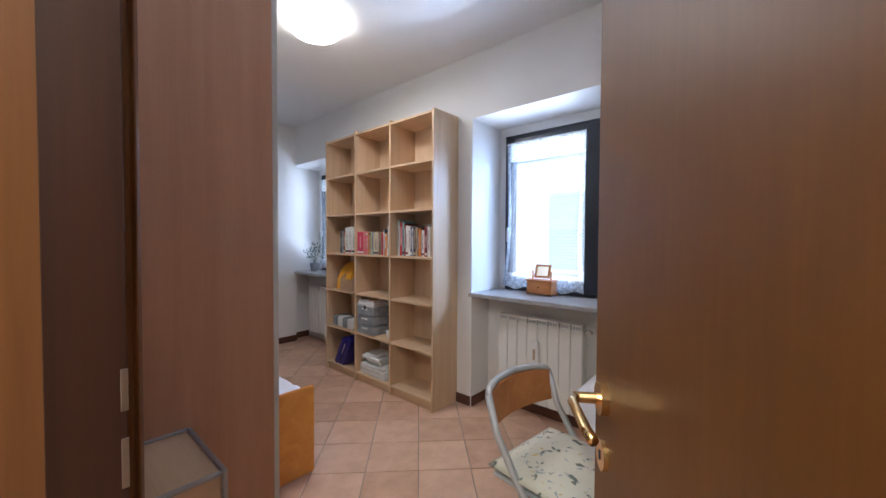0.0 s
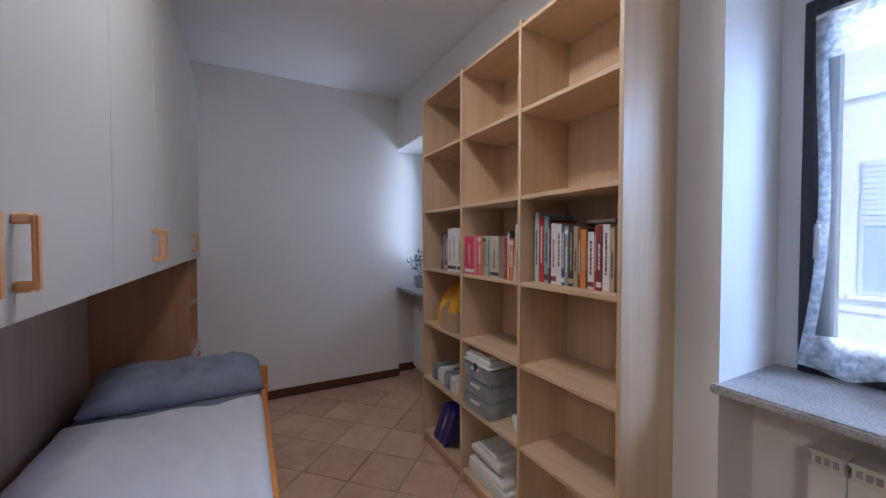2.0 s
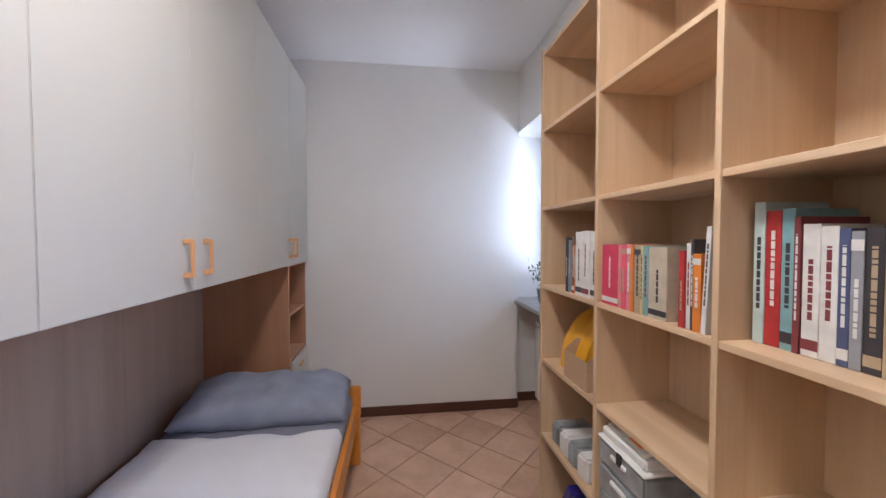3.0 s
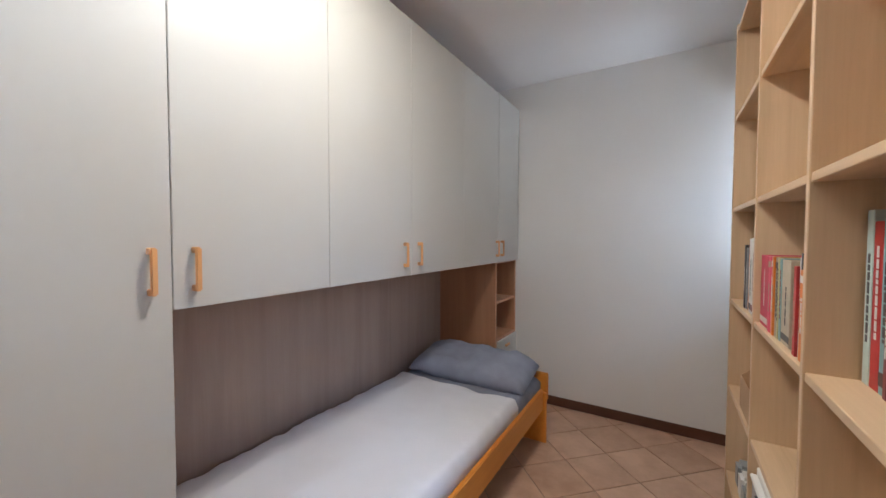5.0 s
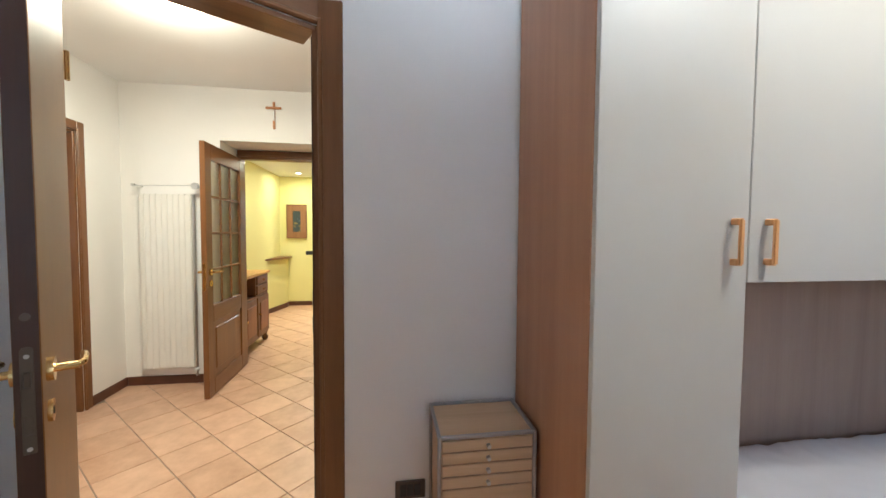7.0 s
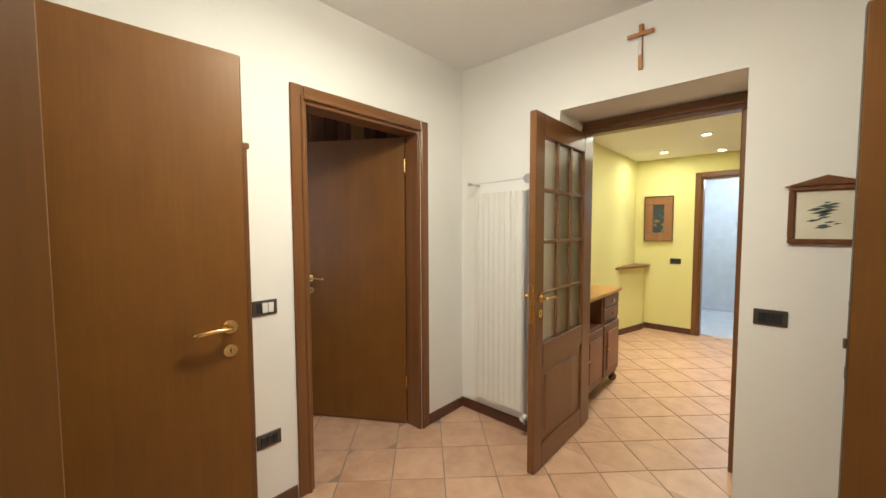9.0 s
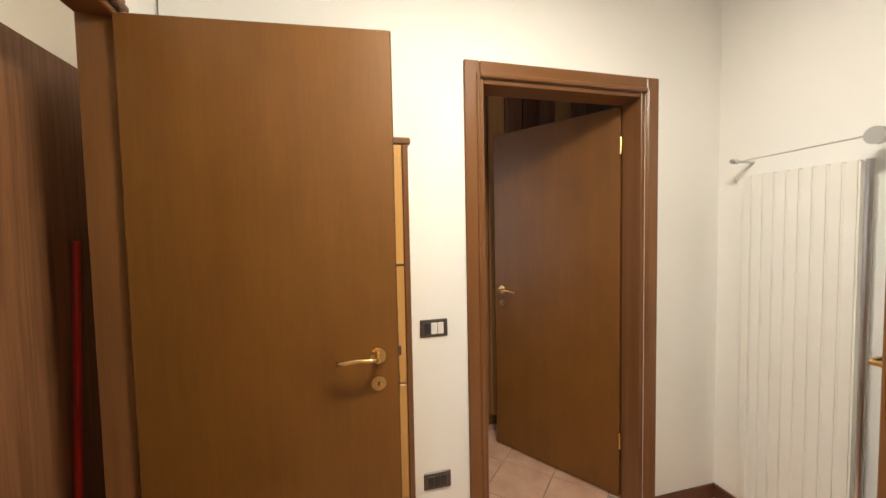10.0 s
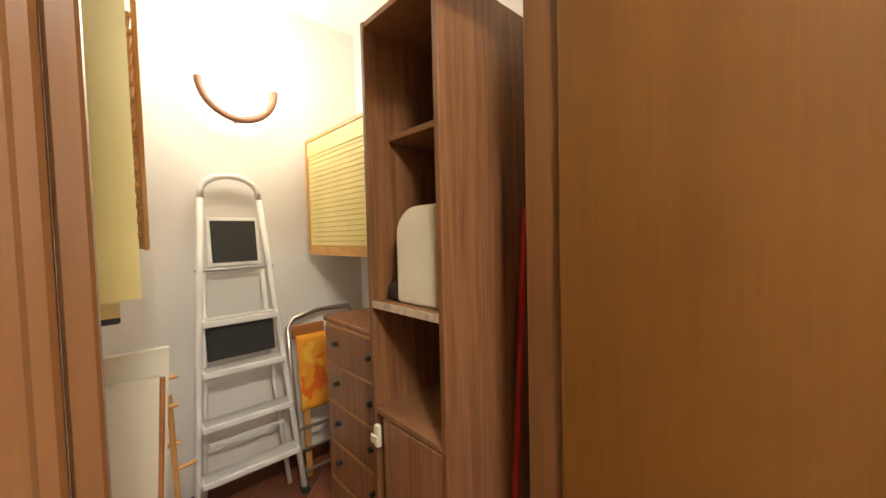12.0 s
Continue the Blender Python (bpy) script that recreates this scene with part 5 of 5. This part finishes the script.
# ---- yellow room ----
sb = thing("sideboard", "dark carved wooden sideboard with a pale top", "sideboard", (-2.8, -.37, 0))
part("body", box(-3.19, -.585, .10, -2.36, -.15, .62, .004), OLDWOOD, sb)
part("back_panel", box(-3.19, -.585, .6202, -2.36, -.565, .86, .002), OLDWOOD, sb)
for x in (-3.19, -2.785, -2.385):
    part("upright", box(x, -.5648, .6202, x + .025, -.15, .86, .002), OLDWOOD, sb)
part("top", box(-3.22, -.59, .8602, -2.33, -.12, .89, .006, seg=2), OAK, sb)
for k in range(2):
    x = -3.17 + k * .42
    d = part("door", box(x, -.1495, .14, x + .39, -.13, .60, .006), OLDWOOD, sb)
    part("field", box(x + .06, -.1298, .20, x + .33, -.118, .54, .012), WARD_RED, d)
    part("knob", rod((x + .35, -.13, .40), (x + .35, -.105, .40), .012), BRASS, d)
for z in (.635, .75):
    d = part("drawer", box(-3.163, -.32, z, -2.787, -.135, z + .105, .005), OLDWOOD, sb)
    part("knob", rod((-2.975, -.135, z + .05), (-2.975, -.112, z + .05), .011), BRASS, d)
for x in (-3.16, -2.40):
    for y in (-.55, -.18):
        part("foot", lathe([(.015, 0), (.035, .02), (.04, .05), (.022, .075), (.03, .0998)], (x, y, .0005), 14), OLDWOOD, sb)
t = thing("vase", "dark round vase on the sideboard", "vase", (-2.75, -.35, .89))
part("body", lathe([(.05, 0), (.09, .05), (.10, .10), (.06, .17), (.045, .20), (.055, .215), (.03, .20)], (-2.75, -.35, .8905)), DARK, t, smooth=True)
t = thing("picture", "wood-framed dark landscape painting on the yellow wall", "picture", (-5.41, -.3, 1.57))
FRAME_WOOD = wood("reddish_frame_wood", (.25, .115, .05), (.34, .17, .085))
for a in ((-.468, 1.27, -.127, 1.38), (-.468, 1.77, -.127, 1.88), (-.468, 1.38, -.365, 1.77), (-.230, 1.38, -.127, 1.77)):
    part("frame", box(-5.4195, a[0], a[1], -5.39, a[2], a[3], .006), FRAME_WOOD, t)
for a in ((-.475, 1.262, -.120, 1.272), (-.475, 1.878, -.120, 1.888), (-.475, 1.272, -.466, 1.878), (-.129, 1.272, -.120, 1.878)):
    part("outer_bead", box(-5.4195, a[0], a[1], -5.382, a[2], a[3], .002), OLDWOOD, t)
part("canvas", box(-5.4195, -.365, 1.38, -5.405, -.230, 1.77, 0), pattern("dark_landscape", (.05, .07, .08), (((.25, .20, .08), .55), ((.10, .16, .20), .6)), 9), t)
switch_plate("x", -5.42, -.08, .99, 1, .13)
for z, yy in ((1.75, .55), (1.45, .42), (1.4, .52)):
    single("wall_tile_motif", box(-7.4995, yy, z, -7.496, yy + .14, z + .10, .001), SHUTTER, "grey decorated wall tile in the bathroom", "tile")

# ---- storeroom ----
ORIGIN = STORE
tc = thing("tall_cabinet", "tall dark walnut cabinet with open upper shelves", "cabinet", (1.19, -.88, 0))
x0, x1, yf, yb, zt = 1.0, 1.376, -.58, -1.17, 2.07
for a in (x0, x1 - .02):
    part("side_panel", box(a, yb, .001, a + .02, yf, zt, .002), STORE_WOOD, tc)
    part("edge_strip", box(a + .001, yf + .0002, .001, a + .019, yf + .003, zt, .001), CASING, tc, "worn walnut edge strip")
part("back_panel", box(x0 + .0205, yb, .06, x1 - .0205, yb + .008, zt - .01, 0), STORE_DARK, tc)
for z, y in ((.05, yf), (.765, yf), (1.13, yf), (1.69, -.66), (zt - .02, yf)):
    part("shelf", box(x0 + .0205, yb + .0085, z, x1 - .0205, y, z + .02, .002), STORE_DARK, tc)
part("shelf_edge", box(x0 + .0205, yf + .0002, 1.128, x1 - .0205, yf + .004, 1.152, .001), WORN_EDGE, tc, "worn pale shelf edge")
d = part("door", box(x0 + .021, yf - .02, .075, x1 - .06, yf - .001, .76, .003), STORE_WOOD, tc)
lt = part("latch", box(x1 - .052, yf + .0002, .66, x1 - .030, yf + .018, .735, .003), CREAM, tc, "cream plastic latch")
part("latch_arm", box(x1 - .060, yf + .0182, .675, x1 - .022, yf + .026, .705, .003), CREAM, lt)

t = thing("machine_cover", "cream fabric cover over a small machine on the shelf", "cover", (1.10, -.72, 1.151))
prof = [(0, 0), (0, .22)] + [(.1 - .1 * math.cos(a), .22 + .085 * math.sin(a)) for a in (i / 8 * math.pi / 2 for i in range(1, 9))] + [(.2, .305), (.2, 0)]
bm = prism([(px, pz) for px, pz in prof], 0, .13)
bmesh.ops.bevel(bm, geom=bm.edges[:], offset=.008, segments=2, affect="EDGES")
bm.transform(Matrix.Translation((1.262, -.615, 1.1512)) @ Matrix(((-1, 0, 0, 0), (0, 0, -1, 0), (0, 1, 0, 0), (0, 0, 0, 1))))
part("cloth", bm, plain("cream_cloth", (.72, .66, .53), .85, wear=.06), t)
single("dark_shoe", soft_slab(1.255, -.80, 1.1515, 1.335, -.63, 1.22, .03, .004, 3.0, 8, 12), DARK, "dark folded pouch on the cabinet shelf", "pouch", smooth=True)

t = thing("broom", "red broom handle leaning in the corner behind the door", "broom", (.90, -.92, 0))
part("stick", rod((.972, -.80, .052), (.983, -.93, 1.45), .011), plain("red_plastic", (.50, .02, .01), .35), t)
part("head", box(.86, -.88, .05, .99, -.72, .09, .01), BOOK_MATS["red"], t)
bm = bmesh.new()
for k in range(60):
    bx, by = .865 + .12 * random.random(), -.875 + .15 * random.random()
    rod((bx, by, .0505), (bx + .01 * (random.random() - .5), by + .01, .002), .003, bm, 4)
part("bristles", bm, RUBBER, t)


def roller_cabinet(x0, x1, y0, y1, z0, z1, way, label, mat=OAK):
    """A small wall cabinet with a slatted roller front facing along y."""
    t = thing("roller_cabinet", label, "cabinet", ((x0 + x1) / 2, (y0 + y1) / 2, z0))
    f = y1 if way > 0 else y0
    for a in (x0, x1 - .018):
        part("side_panel", box(a, y0, z0, a + .018, y1, z1, .002), mat, t)
    part("top_panel", box(x0 + .0185, y0, z1 - .018, x1 - .0185, y1, z1, .002), mat, t)
    part("bottom_panel", box(x0 + .0185, y0, z0, x1 - .0185, y1, z0 + .018, .002), mat, t)
    part("lower_rail", box(x0 + .0185, f - way * .02, z0 + .0185, x1 - .0185, f - way * .002, z0 + .05, .002), mat, t)
    part("header", box(x0 + .0185, f - way * .02, z1 - .10, x1 - .0185, f - way * .004, z1 - .0185, .002), SLATS, t)
    z = z0 + .052
    while z < z1 - .104:
        part("slat", box(x0 + .0187, f - way * .018, z, x1 - .0187, f - way * .008, z + .0238, .0025), SLATS, t)
        z += .0255
    return t


roller_cabinet(1.60, 2.40, -1.198, -.80, 1.27, 1.925, 1, "honey oak wall cabinet with a yellow slatted front")
nc = thing("wall_cabinet", "cream wall cabinet with rounded edges in the storeroom", "cabinet", (1.55, .07, 1.25))
part("body", box(1.12, .03, 1.235, 1.80, .1795, 2.35, .03, seg=4), SLATS, nc)
part("lower_clip", box(1.16, .06, 1.222, 1.20, .10, 1.2345, .003), DARK, nc)
part("edge_strip", box(1.8005, .03, 1.30, 1.82, .179, 2.25, .003), OAK, nc)
t = thing("rattan_rack", "narrow slatted wooden rack hung beside the cabinet", "rack", (1.95, .05, 1.4))
for k in range(14):
    part("slat", box(1.86, -.02, 1.38 + k * .055, 2.10, .179, 1.40 + k * .055, .003), OAK, t)
for x in (1.86, 2.085):
    part("post", box(x, -.036, 1.34, x + .015, -.0202, 2.16, .003), OAK, t)

for k, (bx, top, out, foot) in enumerate(((1.325, 1.126, -.023, .045), (1.297, 1.07, -.002, .055))):
    t = thing("loose_board", "cream laminate board propped upright beside the storeroom door", "board", (bx, .08, 0), group="propped boards")
    bm = prism([(.165, .002), (.165, top), (out, top), (foot, .002)], 0, .018)
    bm.transform(Matrix.Translation((bx, 0, 0)) @ Matrix(((0, 0, 1, 0), (1, 0, 0, 0), (0, 1, 0, 0), (0, 0, 0, 1))))
    bmesh.ops.recalc_face_normals(bm, faces=bm.faces[:])
    part("board", bm, CREAM, t)
    if k:
        part("edge_strip", rod((bx - .004, out - .003, top), (bx - .004, foot - .003, .003), .005, sides=6), BOX_WOOD, t, "brown edge strip")
t = thing("wooden_rack", "folded wooden clothes rack with pegs leaning by the boards", "rack", (1.45, -.03, 0))
for a, b in (((1.40, -.008, 1.06), (1.44, .012, .003)), ((1.43, -.026, .98), (1.50, -.058, .003)), ((1.47, .01, 1.0), (1.47, .02, .003))):
    part("post", rod(a, b, .007, sides=8), OAK, t)
for x, y, z in ((1.40, -.010, 1.03), (1.41, -.008, .955), (1.45, -.012, .84), (1.46, -.048, .77), (1.45, -.01, .60), (1.47, -.05, .35)):
    part("peg", rod((x, y + .012, z), (x, y - .034, z + .004), .006, sides=8), OAK, t)

# step ladder leaning on the back wall
ld = thing("step_ladder", "white metal step ladder folded against the wall", "ladder", (2.35, -.42, 0))


def lad(s, side):
    """A point up the front frame: s from 0 at the foot to 1 at the top, side -1 or 1."""
    return (2.225 + .225 * s, -.415 + side * (.245 - .115 * s), 1.66 * s)


for side in (-1, 1):
    part("front_rail", tube([lad(.002, side), lad(.35, side), lad(.7, side), lad(.95, side)], .016), LADDER, ld, smooth=True)
    part("rear_rail", tube([(2.33, -.415 + side * .20, .02), (2.40, -.415 + side * .16, .62), (2.44, -.415 + side * .135, 1.2)], .012), LADDER, ld, smooth=True)
    part("foot", box(lad(0, side)[0] - .02, lad(0, side)[1] - .02, .0005, lad(0, side)[0] + .02, lad(0, side)[1] + .02, .035, .004), RUBBER, ld)
arch = [lad(.95, -1)] + [(2.445, -.415 - .137 * math.cos(a) * .98, 1.605 + .092 * math.sin(a)) for a in (i / 10 * math.pi for i in range(1, 10))] + [lad(.95, 1)]
part("top_arch", tube(arch, .016), LADDER, ld, smooth=True)
for z in (.27, .51, .75, .985):
    s = z / 1.66
    a, b = lad(s, -1), lad(s, 1)
    st_ = part("step", box(a[0] - .055, a[1] + .006, z - .034, a[0] + .03, b[1] - .006, z, .006), LADDER, ld)
    part("tread", box(a[0] - .052, a[1] + .02, z + .0002, a[0] + .028, b[1] - .02, z + .003, .001), plain("grey_tread", (.55, .55, .55), .7) if z < .3 else bpy.data.materials["grey_tread"], st_)
for z, h in ((1.22, .25), (.77, .19)):
    s = (z + h / 2) / 1.66
    a, b = lad(s, -1), lad(s, 1)
    bm = box(-.006, a[1] + .03, -h / 2, .006, b[1] - .03, h / 2, .004)
    bm.transform(Matrix.Translation((a[0] + .004, 0, z + h / 2 + .012)) @ Matrix.Rotation(radians(7.7), 4, "Y"))
    pf = part("platform" if h > .2 else "tray", bm, LADDER if h > .2 else RUBBER, ld, smooth=False)
    bm = box(-.0105, a[1] + .048, -h / 2 + .02, -.0065, b[1] - .048, h / 2 - .018, .001)
    bm.transform(Matrix.Translation((a[0] + .004, 0, z + h / 2 + .012)) @ Matrix.Rotation(radians(7.7), 4, "Y"))
    part("mat", bm, RUBBER, pf, "black rubber mat")
part("platform_bar", rod(lad(.735, -1.12), lad(.735, 1.12), .008), GREY_METAL, ld)
for z in (.16, .36):
    part("rear_brace", box(2.335, -.60, z, 2.35, -.25, z + .02, .003), LADDER, ld)

# wall lamp
wl = thing("wall_lamp", "half-round glass wall lamp with a wooden rim, lit", "lamp", (2.46, -.467, 2.1))
cy, cz = -.467, 2.165
bm = bmesh.new()
cols = []
for i in range(13):
    a = math.pi + i / 12 * math.pi
    cols.append([bm.verts.new((2.498 - dx, cy + r * math.cos(a), cz + r * math.sin(a))) for dx, r in ((0, .165), (.07, .150), (.085, .10), (.088, .001))])
for p_, q_ in zip(cols, cols[1:]):
    for k in range(3):
        bm.faces.new((p_[k], p_[k + 1], q_[k + 1], q_[k]))
g = part("shade", bm, LAMPGLASS, wl, "lit opal glass", smooth=True)
g.visible_shadow = False
part("rim", tube([(2.405, cy + .178 * math.cos(a), cz + .178 * math.sin(a)) for a in (math.pi + i / 20 * math.pi for i in range(21))], .019), RIM_WOOD, wl, "turned wooden rim", smooth=True)
for a in (math.pi, 1.5 * math.pi, math.tau):
    part("stay", rod((2.405, cy + .178 * math.cos(a), cz + .178 * math.sin(a)), (2.499, cy + .17 * math.cos(a), cz + .17 * math.sin(a)), .008), BOX_WOOD, wl)

# chest of drawers beside the tall cabinet
cd = thing("chest_of_drawers", "glossy walnut chest of drawers with dark knobs", "chest of drawers", (1.66, -.93, 0))
part("body", box(1.40, -1.18, .06, 1.93, -.682, .975, .004), STORE_WOOD, cd)
part("top", box(1.39, -1.185, .9752, 1.94, -.665, 1.0, .006), STORE_WOOD, cd)
part("plinth", box(1.41, -1.17, .001, 1.92, -.70, .06, .002), STORE_DARK, cd)
for k in range(5):
    z = .075 + k * .18
    d = part("drawer", box(1.415, -.6815, z, 1.915, -.664, z + .168, .003), STORE_WOOD, cd)
    part("gap_strip", box(1.415, -.6815, z + .1685, 1.915, -.668, z + .178, .001), OAK, d)
    for x in (1.52, 1.80):
        part("knob", rod((x, -.664, z + .10), (x, -.642, z + .10), .011, sides=12), DARK, d)

# folded chairs leaning on the back wall
fc = thing("folded_chair", "folded steel-framed chair with orange patterned cloth", "chair", (2.3, -.8, 0))
part("frame", tube([(2.24, -.655, .012), (2.34, -.655, .55), (2.40, -.66, .86), (2.41, -.70, .905), (2.42, -.85, .935), (2.42, -1.05, .93), (2.41, -1.10, .86)], .014), METAL, fc, smooth=True)
part("frame", tube([(2.24, -1.08, .012), (2.33, -1.09, .55), (2.41, -1.10, .86)], .014), METAL, fc, smooth=True)
part("wooden_slat", box(2.36, -.86, .80, 2.375, -.67, .875, .005), BOX_WOOD, fc)
for z in (.09, .20, .31):
    part("rung", rod((2.24 + z * .18, -.66, z), (2.24 + z * .18, -1.07, z), .009), METAL, fc)
part("slat_leg", box(2.30, -.735, .02, 2.315, -.70, .42, .004), OAK, fc)
bm = soft_slab(0, 0, 0, .235, .42, .022, .015, .008, 8, 14, 22)
bm.transform(Matrix.Translation((2.31, -.690, .40)) @ Matrix(((0, .12, -1, 0), (-1, 0, 0, 0), (0, .99, .12, 0), (0, 0, 0, 1))))
cl = part("cloth", bm, AUTUMN, fc, "orange and red leaf-patterned cloth", smooth=True)

# ---- floor tiles, laid diagonally ----
PITCH, GAP = .305, .006
C45 = math.sqrt(.5)


def clip(poly, x0, y0, x1, y1):
    for ax, lim, keep in ((0, x0, 1), (0, x1, -1), (1, y0, 1), (1, y1, -1)):
        out = []
        for i, p in enumerate(poly):
            q = poly[(i + 1) % len(poly)]
            a, b = keep * (p[ax] - lim), keep * (q[ax] - lim)
            if a >= 0:
                out.append(p)
            if a * b < 0:
                s = a / (a - b)
                out.append((p[0] + s * (q[0] - p[0]), p[1] + s * (q[1] - p[1])))
        poly = out
        if len(poly) < 3:
            return []
    return poly


def tile_mesh(poly, cx, cy, material):
    bm = bmesh.new()
    ins = .985
    low = [bm.verts.new((x - cx, y - cy, -.006)) for x, y in poly]
    mid = [bm.verts.new((x - cx, y - cy, -.0015)) for x, y in poly]
    mx, my = sum(p[0] for p in poly) / len(poly), sum(p[1] for p in poly) / len(poly)
    top = [bm.verts.new((mx + (x - mx) * ins - cx, my + (y - my) * ins - cy, 0)) for x, y in poly]
    bm.faces.new(top)
    n = len(poly)
    for i in range(n):
        k = (i + 1) % n
        bm.faces.new((low[i], low[k], mid[k], mid[i]))
        bm.faces.new((mid[i], mid[k], top[k], top[i]))
    bmesh.ops.recalc_face_normals(bm, faces=bm.faces[:])
    return mesh("tile", bm, material)


def area(p):
    return abs(sum(p[i][0] * p[(i + 1) % len(p)][1] - p[(i + 1) % len(p)][0] * p[i][1] for i in range(len(p)))) / 2


def tiled(name, label, rects, material, limit, ox=0.0, oy=0.0):
    floor = thing(name, label, "floor", (0, 0, 0))
    floor["kind"] = "structure"
    rest, whole, count = bmesh.new(), None, 0
    h = (PITCH - GAP) / 2
    for x0, y0, x1, y1, near in rects:
        for i in range(-40, 40):
            for j in range(-40, 40):
                u, v = i * PITCH + ox, j * PITCH + oy
                cx, cy = (u - v) * C45, (u + v) * C45
                if not (x0 - .25 < cx < x1 + .25 and y0 - .25 < cy < y1 + .25):
                    continue
                full = [(cx + (a - b) * C45, cy + (a + b) * C45) for a, b in ((-h, -h), (h, -h), (h, h), (-h, h))]
                poly = clip(full, x0, y0, x1, y1)
                if len(poly) < 3 or area(poly) < .002:
                    continue
                if near and count < limit:
                    if abs(area(poly) - 4 * h * h) < 1e-6:
                        whole = whole or tile_mesh(full, cx, cy, material)
                        me = whole
                    else:
                        me = tile_mesh(poly, cx, cy, material)
                    ob = new("tile", me)
                    ob.parent, ob.location = floor, (cx, cy, 0)
                    count += 1
                else:
                    rest.from_mesh(tile_mesh(poly, 0, 0, material))
    if rest.verts:
        ob = part("tile_field", rest, material, floor)
        ob["kind"] = "stuff"
    else:
        rest.free()


ORIGIN = Vector((0, 0, 0))
tiled("floor", "diagonally laid terracotta-coloured ceramic floor tiles",
      [(.33, .385, 2.58, 5.06, True), (.53, .25, 2.58, .385, True), (.20, .385, .33, 1.12, True), (-1.83, -.91, .20, 1.93, True), (.20, -.91, .675, .18, True), (.20, .18, .455, .385, True), (-2.232, -.105, -1.83, .825, True),
       (2.58, .25, 2.675, 1.08, False), (2.58, 1.228, 2.82, 2.207, False), (2.58, 4.15, 2.82, 5.18, False), (-1.362, -1.04, -.507, -.91, False), (-5.432, -.59, -2.232, 2.05, False), (-2.2, -3.0, .388, -1.04, False), (-1.252, 1.93, -.432, 2.06, False), (-1.8, 2.06, .198, 3.4, False), (-5.582, .20, -5.432, 1.0, False)],
      TILE, 299)
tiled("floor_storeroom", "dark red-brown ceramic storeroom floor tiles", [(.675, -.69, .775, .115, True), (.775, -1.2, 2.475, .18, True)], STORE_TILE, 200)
